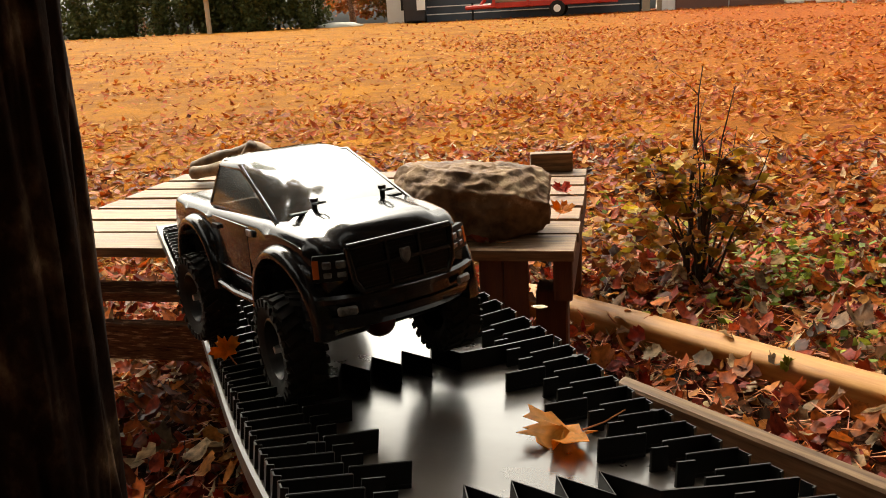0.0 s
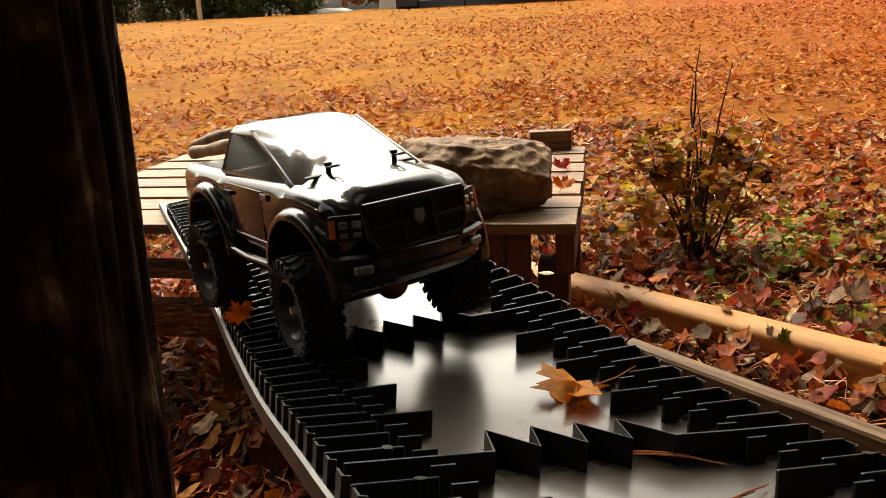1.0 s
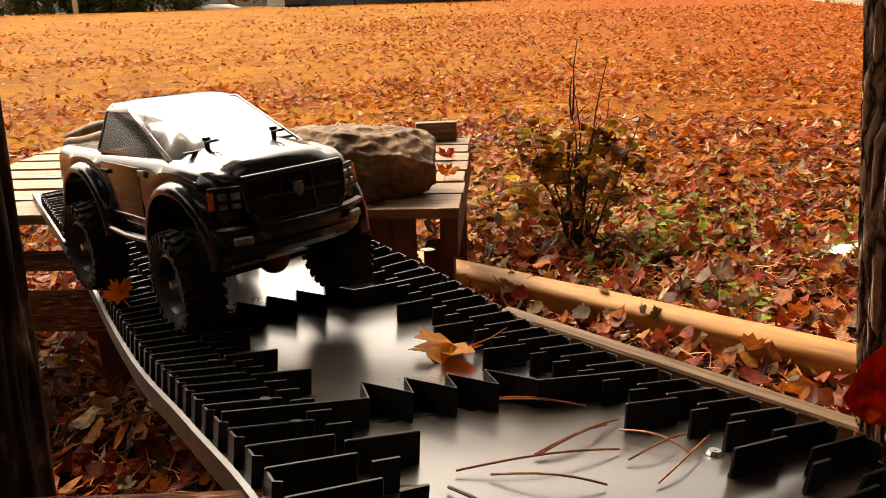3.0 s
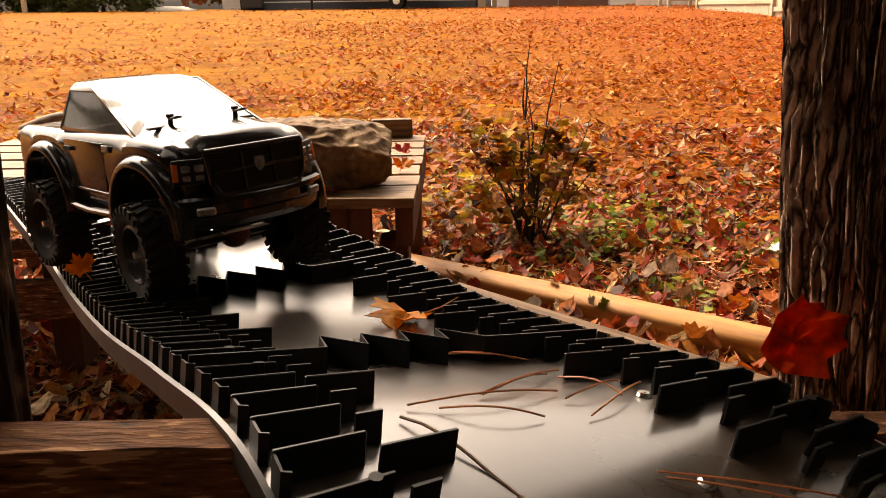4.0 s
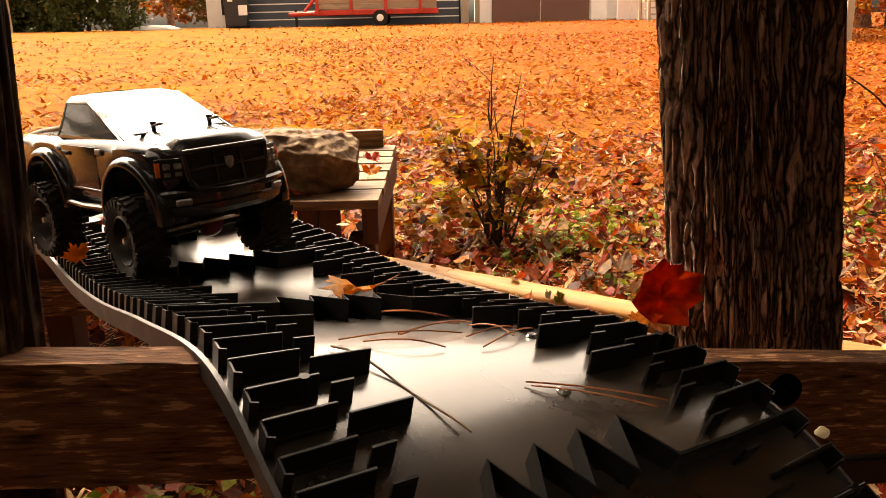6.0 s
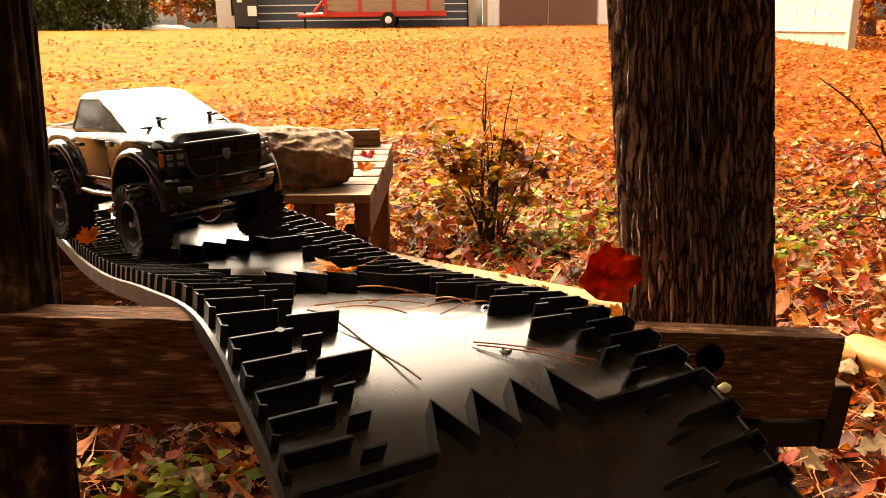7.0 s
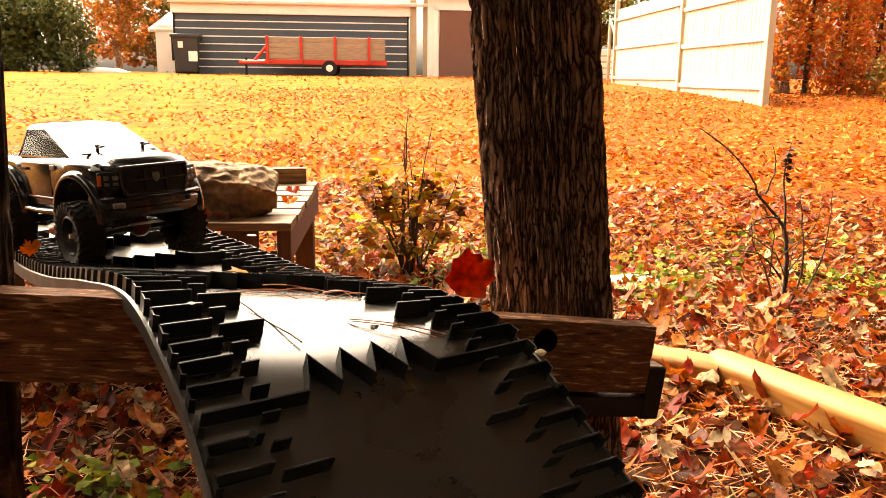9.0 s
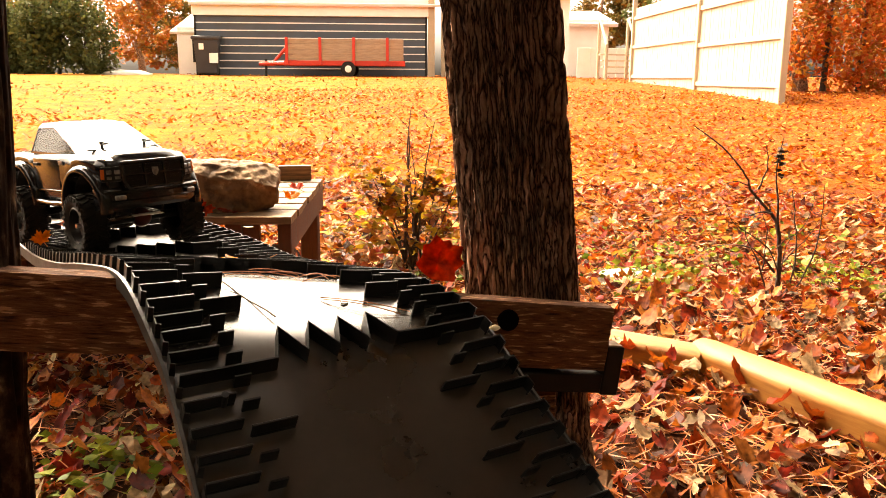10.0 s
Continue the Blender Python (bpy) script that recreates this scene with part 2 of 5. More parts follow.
M_THICKET = leaf_material("rust_thicket_foliage", [(0.44, 0.096, 0.016), (0.544, 0.16, 0.024), (0.384, 0.048, 0.0128), (0.4, 0.224, 0.04), (0.496, 0.08, 0.024)], through_light=0.5)
# flat black for the shade inside the beam's hole
M_HOLE_SHADE, _t, _b = node_material("painted_hole_shade", 1.0, 0.0, 0.0)
_b.inputs["Base Color"].default_value = (0.004, 0.003, 0.003, 1)
M_OLIVE = leaf_material("olive_autumn_foliage", [(0.064, 0.056, 0.012), (0.160, 0.104, 0.024), (0.240, 0.120, 0.024), (0.096, 0.088, 0.016)])
M_HEDGE = leaf_material("evergreen_foliage", [(0.0425, 0.0595, 0.017), (0.0765, 0.08925, 0.0255), (0.119, 0.119, 0.03825)])
M_BLOCKER_LEAVES = leaf_material("blocker_foliage", [(0.02, 0.022, 0.008), (0.05, 0.035, 0.012), (0.035, 0.04, 0.012)])
M_RED_LEAF = leaf_material("red_spotted_leaf", [(0.46, 0.030, 0.008), (0.56, 0.060, 0.012)], "object", 0.4, 0.4, mottle=(0.2, 1.6))
M_DARK_LEAF = leaf_material("maroon_leaf", [(0.22, 0.03, 0.012), (0.28, 0.045, 0.015)], "object", 0.4)
M_ORANGE_LEAF = leaf_material("orange_leaf", [(0.70, 0.25, 0.03), (0.76, 0.33, 0.055)], "object", 0.45, 0.5)
M_NEEDLE = surface("dry_pine_needle", [(0.38, 0.09, 0.025), (0.62, 0.22, 0.07)], scale=20, rough=0.5, bump=0.0)
M_TWIG = surface("dark_twig_bark", [(0.025, 0.014, 0.009), (0.07, 0.04, 0.025)], scale=30, rough=0.85, bump=0.4)
M_STICK = surface("bare_branch", [(0.07, 0.04, 0.022), (0.20, 0.125, 0.07), (0.36, 0.25, 0.16)], scale=14, stretch=(1, 1, 1), rough=0.75, bump=0.6, bump_scale=50)
M_RIM = surface("dark_rim_metal", [(0.02, 0.02, 0.02), (0.05, 0.048, 0.045)], scale=10, rough=0.35, metal=0.8, bump=0.0)
M_STEEL = surface("bright_steel", [(0.45, 0.44, 0.42), (0.62, 0.60, 0.57)], scale=10, rough=0.25, metal=1.0, bump=0.0)
M_LAMP = surface("clear_lamp_plastic", [(0.10, 0.095, 0.09), (0.30, 0.29, 0.27)], scale=90, rough=0.12, spec=0.8, bump=0.2, bump_scale=90)
M_AMBER = surface("amber_lens", [(0.55, 0.10, 0.02), (0.65, 0.14, 0.03)], scale=30, rough=0.2, bump=0.0)
M_DIFF = surface("dark_red_metal", [(0.10, 0.012, 0.01), (0.16, 0.02, 0.015)], scale=20, rough=0.4, bump=0.0)
M_ROOF = surface("pale_roof_sheet", [(0.55, 0.52, 0.46), (0.66, 0.62, 0.55)], scale=2, rough=0.7, bump=0.1)
M_TAN = surface("tan_trim_board", [(0.38, 0.29, 0.19), (0.46, 0.36, 0.24)], scale=3, rough=0.7, bump=0.1)
M_DOOR = surface("brown_door_paint", [(0.136, 0.06, 0.04), (0.168, 0.076, 0.0496)], scale=2, rough=0.6, bump=0.1)
M_CRATE = surface("grey_tan_boards", [(0.221, 0.153, 0.102), (0.357, 0.2635, 0.1785)], scale=3, stretch=(1, 8, 8), rough=0.8, bump=0.3, by_object=0.1)
M_FENCE = surface("cream_fence_board", [(0.357, 0.3145, 0.221), (0.442, 0.391, 0.2805)], scale=2, stretch=(4, 4, 0.6), rough=0.75, bump=0.3, bump_scale=20, by_object=0.1)
M_BIN = surface("charcoal_bin_plastic", [(0.018, 0.020, 0.024), (0.03, 0.032, 0.038)], scale=4, rough=0.5, bump=0.0)
M_CHIP = surface("pale_chip", [(0.62, 0.50, 0.28), (0.75, 0.65, 0.42)], scale=40, rough=0.7, bump=0.3)
M_LIP = surface("worn_grey_lip", [(0.03, 0.028, 0.025), (0.07, 0.064, 0.057)], scale=20, rough=0.4, bump=0.1)
M_REDWOOD = surface("reddish_board", [(0.07, 0.022, 0.012), (0.14, 0.05, 0.025)], scale=6, stretch=(8, 8, 1), rough=0.75, bump=0.4)
M_WINDSCREEN, _t, _b = node_material("glossy_windscreen", 0.08, 0.0, 1.0)
_b.inputs["Base Color"].default_value = (0.03, 0.03, 0.03, 1)
_b.inputs["Coat Weight"].default_value = 1.0
M_GLASS, _t, _b = node_material("tinted_window", 0.05, 0.0, 0.5)
_b.inputs["Base Color"].default_value = (0.75, 0.74, 0.72, 1)
_b.inputs["Transmission Weight"].default_value = 0.92
_b.inputs["IOR"].default_value = 1.25

# ---- mesh helpers ----


def part(name, bm, material, parent=None, label=""):
    me = bpy.data.meshes.new(name)
    bm.normal_update()
    bm.to_mesh(me)
    bm.free()
    me.materials.append(material)
    ob = new(name, me)
    if parent is not None:
        ob.parent = parent
    if label:
        ob["label"] = label
    return ob


def thing(name, label, category, m=None, group="", kind=""):
    ob = new(name)
    ob.empty_display_size = 0.05
    if m is not None:
        ob.matrix_world = m
    return tagged(ob, label, category, group, kind)


def smooth(ob, angle=40):
    me = ob.data
    me.polygons.foreach_set("use_smooth", [True] * len(me.polygons))
    me.set_sharp_from_angle(angle=radians(angle))
    return ob


def box(bm, size, m=None, bevel=0.0, seg=1, wear=0.0):
    """A box of that size centred on the pose m."""
    r = bmesh.ops.create_cube(bm, size=1.0)
    vs = r["verts"]
    bmesh.ops.scale(bm, vec=size, verts=vs)
    if bevel:
        es = list({e for v in vs for e in v.link_edges})
        o = bmesh.ops.bevel(bm, geom=es, offset=bevel, segments=seg, affect="EDGES", profile=0.7)
        vs = list({v for f in o["faces"] for v in f.verts} | {v for v in vs if v.is_valid})
    if wear:
        for v in vs:
            v.co += noise.noise_vector(v.co * 23) * wear
    if m is not None:
        bmesh.ops.transform(bm, matrix=m, verts=vs)
    return vs


def cyl(bm, r1, r2, depth, m=None, seg=20, caps=True):
    r = bmesh.ops.create_cone(bm, cap_ends=caps, segments=seg, radius1=r1, radius2=r2, depth=depth)
    if m is not None:
        bmesh.ops.transform(bm, matrix=m, verts=r["verts"])
    return r["verts"]


def tube(bm, points, radii, seg=8, lump=0.0, cap=True):
    """A round bar through the points with the given radii."""
    rings = []
    n = len(points)
    pts = [Vector(p) for p in points]
    ref = Vector((0.123, 0.41, 0.9)).normalized()
    for i, p in enumerate(pts):
        d = (pts[min(i + 1, n - 1)] - pts[max(i - 1, 0)]).normalized()
        a = d.cross(ref)
        if a.length < 0.05:
            a = d.cross(Vector((1, 0, 0)))
        a.normalize()
        b = d.cross(a)
        ring = []
        for k in range(seg):
            w = 2 * math.pi * k / seg
            r = radii[i]
            q = p + (a * math.cos(w) + b * math.sin(w)) * r
            if lump:
                q += (q - p) * noise.noise(q * 9) * lump
            ring.append(bm.verts.new(q))
        rings.append(ring)
    for r0, r1 in zip(rings, rings[1:]):
        for k in range(seg):
            bm.faces.new((r0[k], r0[(k + 1) % seg], r1[(k + 1) % seg], r1[k]))
    if cap:
        bm.faces.new(rings[0][::-1])
        bm.faces.new(rings[-1])
    return rings


def spline(pts, s):
    """Catmull-Rom through pts, s from 0 to len(pts)-1."""
    i = max(0, min(len(pts) - 2, int(s)))
    f = s - i
    p = [Vector(pts[max(0, min(len(pts) - 1, i + k))]) for k in (-1, 0, 1, 2)]
    return 0.5 * ((2 * p[1]) + (p[2] - p[0]) * f + (2 * p[0] - 5 * p[1] + 4 * p[2] - p[3]) * f * f + (3 * p[1] - p[0] - 3 * p[2] + p[3]) * f ** 3)


def ground_z(x, y):
    d = math.hypot(x, y + 0.8)
    up = 0.045 * max(0.0, d - 4.0)
    up = min(up, 0.55 + 0.45 * (1 - math.exp(-max(0.0, up - 0.55) / 0.45))) if up > 0.55 else up
    if y < 0:
        up *= max(0.0, 1 + y / 3)
    return up + 0.02 * noise.noise(Vector((x * 0.6, y * 0.6, 0)))


# ---- ground ----
bm = bmesh.new()
radial = [0.0] + [0.35 * 1.115 ** i for i in range(80)]
rings = []
for r in radial[1:]:
    ring = []
    for k in range(120):
        w = 2 * math.pi * k / 120
        x, y = r * math.sin(w), r * math.cos(w)
        ring.append(bm.verts.new((x, y, ground_z(x, y))))
    rings.append(ring)
mid = bm.verts.new((0, 0, ground_z(0, 0)))
for k in range(120):
    bm.faces.new((mid, rings[0][(k + 1) % 120], rings[0][k]))
for r0, r1 in zip(rings, rings[1:]):
    for k in range(120):
        bm.faces.new((r0[k], r0[(k + 1) % 120], r1[(k + 1) % 120], r1[k]))
bmesh.ops.recalc_face_normals(bm, faces=bm.faces)
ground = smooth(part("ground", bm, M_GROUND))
tagged(ground, "yellowing lawn covered in fallen autumn leaves", "ground", kind="structure")

# ---- the obstacle belt ----
BELT_L = [(-0.68, 1.81, 0.458), (-0.52, 1.44, 0.466), (-0.38, 1.12, 0.470), (-0.29, 0.89, 0.482), (-0.205, 0.67, 0.512), (-0.125, 0.48, 0.548), (-0.055, 0.32, 0.567), (-0.01, 0.20, 0.530), (0.02, 0.12, 0.475), (0.065, -0.03, 0.345), (0.12, -0.22, 0.18), (0.19, -0.43, 0.015)]
BELT_R = [(-0.31, 2.04, 0.458), (-0.105, 1.50, 0.468), (0.03, 1.18, 0.468), (0.133, 0.95, 0.466), (0.203, 0.753, 0.469), (0.283, 0.549, 0.493), (0.354, 0.398, 0.511), (0.418, 0.275, 0.490), (0.456, 0.170, 0.430), (0.534, 0.022, 0.295), (0.580, -0.130, 0.160), (0.625, -0.302, 0.015)]
STATIONS = len(BELT_L) - 1


def belt_point(s, u, h=0.0):
    """s along (0 to STATIONS), u across (0 left to 1 right), h above the sheet."""
    l, r = spline(BELT_L, s), spline(BELT_R, s)
    p = l.lerp(r, u)
    if h:
        l2, r2 = spline(BELT_L, min(STATIONS, s + 0.05)), spline(BELT_R, min(STATIONS, s + 0.05))
        l0, r0 = spline(BELT_L, max(0, s - 0.05)), spline(BELT_R, max(0, s - 0.05))
        n = (r - l).cross(l0.lerp(r0, u) - l2.lerp(r2, u)).normalized()
        p = p + n * (h if n.z > 0 else -h)
    return p


# arc length along the middle, to space the fins evenly
_arc = [0.0]
_steps = 600
for i in range(_steps):
    _arc.append(_arc[-1] + (belt_point((i + 1) * STATIONS / _steps, 0.5) - belt_point(i * STATIONS / _steps, 0.5)).length)
BELT_LENGTH = _arc[-1]


def s_at(d):
    d = max(0.0, min(BELT_LENGTH, d))
    i = int(np.searchsorted(_arc, d))
    i = max(1, min(_steps, i))
    f = (d - _arc[i - 1]) / max(1e-9, _arc[i] - _arc[i - 1])
    return (i - 1 + f) * STATIONS / _steps


belt = thing("obstacle_belt", "long black plastic belt with upright cleats, draped from pallet over beam", "belt")
bm = bmesh.new()
NS, NU = 160, 10
top = [[bm.verts.new(belt_point(s_at(BELT_LENGTH * i / NS), j / NU, 0.0)) for j in range(NU + 1)] for i in range(NS + 1)]
for i in range(NS):
    for j in range(NU):
        bm.faces.new((top[i][j], top[i][j + 1], top[i + 1][j + 1], top[i + 1][j]))
bmesh.ops.recalc_face_normals(bm, faces=bm.faces)
if sum(f.normal.z for f in bm.faces) < 0:
    bmesh.ops.reverse_faces(bm, faces=bm.faces)
bmesh.ops.solidify(bm, geom=bm.faces[:], thickness=0.012)
smooth(part("sheet", bm, M_BELT, belt))


def skew(d):
    """How far the cleats lie askew to the stations."""
    return float(np.interp(d, (0.0, 0.5, 0.9, 1.14, 1.53, 1.89, 2.3), (0.20, 0.21, 0.25, 0.15, 0.07, 0.09, 0.11)))


def belt_frame(d, u):
    """Pose on the sheet at d metres along and u across: x across, y along, z out of it."""
    o = belt_point(s_at(d - skew(d) * (u - 0.5)), u)
    x = belt_point(s_at(d - skew(d) * (u + 0.01 - 0.5)), u + 0.01) - belt_point(s_at(d - skew(d) * (u - 0.01 - 0.5)), u - 0.01)
    x.normalize()
    y = belt_point(s_at(d + 0.01), u) - belt_point(s_at(d - 0.01), u)
    z = x.cross(y).normalized()
    if z.z < 0:
        z = -z
    y = z.cross(x)
    return Matrix((x, y, z)).transposed().to_4x4(), o


def on_belt(d, u, h=0.0):
    m, o = belt_frame(d, u)
    return Matrix.Translation(o + m.to_3x3() @ Vector((0, 0, h))) @ m


def ribbon(bm, pts, h=0.028, thick=0.0032):
    """An upright cleat along pts [(d, u)]."""
    rows = []
    fr = [belt_frame(d, u) for d, u in pts]
    n = len(pts)
    for i in range(n):
        t = (fr[min(i + 1, n - 1)][1] - fr[max(i - 1, 0)][1]).normalized()
        up = fr[i][0].to_3x3() @ Vector((0, 0, 1))
        sd = t.cross(up).normalized() * (thick / 2)
        lo, hi = fr[i][1] - up * 0.001, fr[i][1] + up * h
        rows.append([bm.verts.new(lo - sd), bm.verts.new(hi - sd * 0.7), bm.verts.new(hi + sd * 0.7), bm.verts.new(lo + sd)])
    for a, b in zip(rows, rows[1:]):
        for k in range(4):
            bm.faces.new((a[k], a[(k + 1) % 4], b[(k + 1) % 4], b[k]))
    bm.faces.new(rows[0][::-1])
    bm.faces.new(rows[-1])
    bmesh.ops.recalc_face_normals(bm, faces=bm.faces)


PITCH, HIGH = 0.0328, 0.023
ROWS_ZIGZAG = [0.115, 0.49, 0.885, 1.145, 1.534, 1.894, 2.262]


def cleat_mesh(length, notch):
    """An upright plastic tab with a thickened root and, on some, a moulded peg."""
    bm = bmesh.new()
    box(bm, (length, 0.0032, HIGH), pose(0, 0, HIGH / 2 - 0.001), 0.0007)
    box(bm, (length * 0.98, 0.0052, 0.004), pose(0, 0, 0.0015), 0.0008)
    if notch:
        cyl(bm, 0.0042, 0.0042, HIGH * 0.97, pose(length * 0.28, 0, HIGH * 0.485), 10)
    me = bpy.data.meshes.new("cleat")
    bm.to_mesh(me)
    bm.free()
    me.materials.append(M_FIN)
    return me


OUTER, MID = cleat_mesh(0.058, False), cleat_mesh(0.053, False)
OUTER_NOTCH = cleat_mesh(0.058, True)
SHORT = bmesh.new()
bounds = [0.0] + ROWS_ZIGZAG + [BELT_LENGTH]
for a, b in zip(bounds, bounds[1:]):
    count = max(1, round((b - a) / PITCH))
    for k in range(count):
        d = a + (b - a) * k / count
        if d < 0.03 or d > BELT_LENGTH - 0.04:
            continue
        for side in (0, 1):
            f = (lambda v: v) if side == 0 else (lambda v: 1 - v)
            jig = random.uniform(-0.0012, 0.0012)
            if k:
                ob = new("cleat", OUTER_NOTCH if k % 5 == 1 + side else OUTER)
                ob.parent, ob.matrix_world = belt, on_belt(d + jig, f(0.078)) @ pose(0, 0, 0, random.uniform(-4, 4), 0, random.uniform(-1, 1))
            # the outer end turns along the edge
            ribbon(SHORT, [(d - 0.001, f(0.010)), (d + 0.013, f(0.008)), (d + 0.015, f(0.020))], HIGH * 0.9, 0.0025)
            inner = d + 0.4 * (b - a) / count
            if k in (2, 5, count - 4):
                ob = new("cleat", MID)
                ob.parent, ob.matrix_world = belt, on_belt(inner, f(0.216)) @ pose(0, 0, 0, random.uniform(-4, 4), 0, random.uniform(-1, 1))
            else:
                ribbon(SHORT, [(inner, f(0.155)), (inner, f(0.200))], HIGH * 0.95)
ob = part("small_cleat_field", SHORT, M_FIN, belt)
tagged(ob, kind="stuff")
for d in ROWS_ZIGZAG:
    # a bar from each edge, joined by four leaning saw teeth
    pts = [(d, 0.02), (d, 0.15), (d, 0.285)]
    for u in (0.285, 0.38, 0.475, 0.57):
        pts += [(d - 0.046, u + 0.036), (d - 0.002, u + 0.093)]
    pts += [(d, 0.80), (d, 0.98)]
    bm = bmesh.new()
    ribbon(bm, pts, HIGH * 1.03, 0.0036)
    part("zigzag_cleat", bm, M_FIN, belt)
# edge lip
for u in (0.0, 1.0):
    bm = bmesh.new()
    ring = []
    for i in range(NS + 1):
        p = belt_point(s_at(BELT_LENGTH * i / NS), u)
        side = -0.004 if u == 0 else 0.004
        ring.append([bm.verts.new(p + Vector(v)) for v in ((0, 0, 0.006), (side, 0, 0.005), (side, 0, -0.016), (0, 0, -0.017))])
    for a, b in zip(ring, ring[1:]):
        for k in range(4):
            bm.faces.new((a[k], a[(k + 1) % 4], b[(k + 1) % 4], b[k]))
    bm.faces.new(ring[0])
    bm.faces.new(ring[-1][::-1])
    bmesh.ops.recalc_face_normals(bm, faces=bm.faces)
    smooth(part("edge_lip", bm, M_LIP, belt, "grey worn edge strip"))
# screw heads
for d, u in ((0.256, 0.508), (0.969, 0.717), (1.114, 0.708), (1.679, 0.775), (1.79, 0.62)):
    bm = bmesh.new()
    cyl(bm, 0.0065, 0.0045, 0.003, pose(0, 0, 0.001), 14)
    cyl(bm, 0.0018, 0.0018, 0.0034, pose(0, 0, 0.0012), 6)
    ob = part("screw_head", bm, M_STEEL if d > 1.6 else M_FIN, belt)
    ob.matrix_world = on_belt(d, u, 0.001)

# ---- pallet table ----
PALLET = pose(0.232, 1.513, 0.44, 0, 0, -11.5)   # front right corner of the deck; the deck runs to -x and +y
pallet = thing("pallet_table", "weathered wooden pallet used as a low table on legs", "pallet", PALLET)
pw, pd = 1.30, 0.88
n_boards = 7
for i in range(n_boards):
    w = 0.102 if i else 0.125
    y = 0.0575 + i * (pd - 0.115) / (n_boards - 1)
    bm = bmesh.new()
    r = bmesh.ops.create_grid(bm, x_segments=26, y_segments=3, size=0.5)
    bmesh.ops.scale(bm, vec=(pw, w, 1), verts=bm.verts)
    for v in bm.verts:
        v.co.z = 0.0015 * noise.noise(Vector((v.co.x * 3, v.co.y * 8, i)))
        v.co.y += 0.002 * noise.noise(Vector((v.co.x * 5, i * 3, 0)))
    bmesh.ops.solidify(bm, geom=bm.faces[:], thickness=0.021)
    bmesh.ops.transform(bm, matrix=pose(-pw / 2 + random.uniform(-0.006, 0.004), y, 0.0, 0, 0, random.uniform(-0.2, 0.2)), verts=bm.verts)
    part("deck_board", bm, M_WOOD, pallet)
for x in (-0.022, -pw / 2, -pw + 0.022):
    bm = bmesh.new()
    box(bm, (0.038, pd - 0.01, 0.088), pose(x, pd / 2 + 0.004, -0.066), 0.003, 1, 0.001)
    part("stringer", bm, M_REDWOOD, pallet)
for x, y in ((-0.050, 0.115), (-pw + 0.06, 0.06), (-0.05, pd - 0.06), (-pw + 0.06, pd - 0.06), (-0.80, 0.09)):
    bm = bmesh.new()
    box(bm, (0.066, 0.08, 0.345), pose(x, y, -0.283), 0.003, 1, 0.001)
    part("leg", bm, M_REDWOOD, pallet)
for x in (-0.165, -0.115):
    bm = bmesh.new()
    box(bm, (0.048, 0.022, 0.20), pose(x, 0.014, -0.122), 0.002, 1, 0.001)
    part("front_cleat", bm, M_REDWOOD, pallet, "reddish upright board under the deck edge")
for z, y, h in ((-0.118, 0.05, 0.020), (-0.225, 0.02, 0.085)):
    bm = bmesh.new()
    box(bm, (pw - 0.30, 0.09 if h < 0.05 else 0.035, h), pose(-pw / 2 - 0.13, y, z), 0.003, 1, 0.001)
    part("lower_board", bm, M_BEAM, pallet)
# block on the deck
bm = bmesh.new()
box(bm, (0.122, 0.045, 0.056), None, 0.002, 1, 0.001)
block = part("wood_block", bm, M_WOOD)
block.matrix_world = PALLET @ pose(-0.105, 0.845, 0.0275, 0, 0, 10)
tagged(block, "small sawn wooden block lying on the pallet", "wood block")

# ---- rock ----
bm = bmesh.new()
bmesh.ops.create_icosphere(bm, subdivisions=6, radius=1.0)
chips = [Vector((-0.75, -0.55, 0.55)), Vector((0.85, -0.30, 0.50)), Vector((-0.55, -0.8, -0.35)), Vector((0.65, -0.75, -0.2)), Vector((0.1, -0.72, 0.70)), Vector((-0.95, 0.2, -0.3)), Vector((0.95, 0.3, -0.35))]
for v in bm.verts:
    c = v.co.copy()
    k = max(abs(c.x) ** 7 + abs(c.y) ** 7 + abs(c.z) ** 7, 1e-9) ** (-1 / 7)
    q = c * k
    # flat broken planes knocked off the corners
    for n, depth in zip(chips, (1.02, 1.0, 1.06, 1.10, 1.08, 0.98, 1.0)):
        n = n.normalized()
        over = q.dot(n) - depth
        if over > 0:
            q = q - n * over * 0.9
    p = Vector((q.x * 0.163, q.y * 0.088, q.z * 0.068 * (1 - 0.10 * q.x)))
    ledge = 0.006 * (0.5 - abs(noise.noise(Vector((p.x * 9, p.y * 9, p.z * 38)))))
    p += c * (0.012 * noise.noise(p * 9) + 0.011 * (0.5 - abs(noise.noise(p * 24 + Vector((5, 1, 2))))) + ledge + 0.004 * noise.noise(p * 70) + noise.cell(p * 22) * 0.003)
    v.co = p
rock = smooth(part("rock", bm, M_ROCK), 180)
rock.matrix_world = pose(0.046, 1.71, 0.507, 0, 0, -9)
tagged(rock, "rough tan and brown boulder resting on the pallet", "rock")

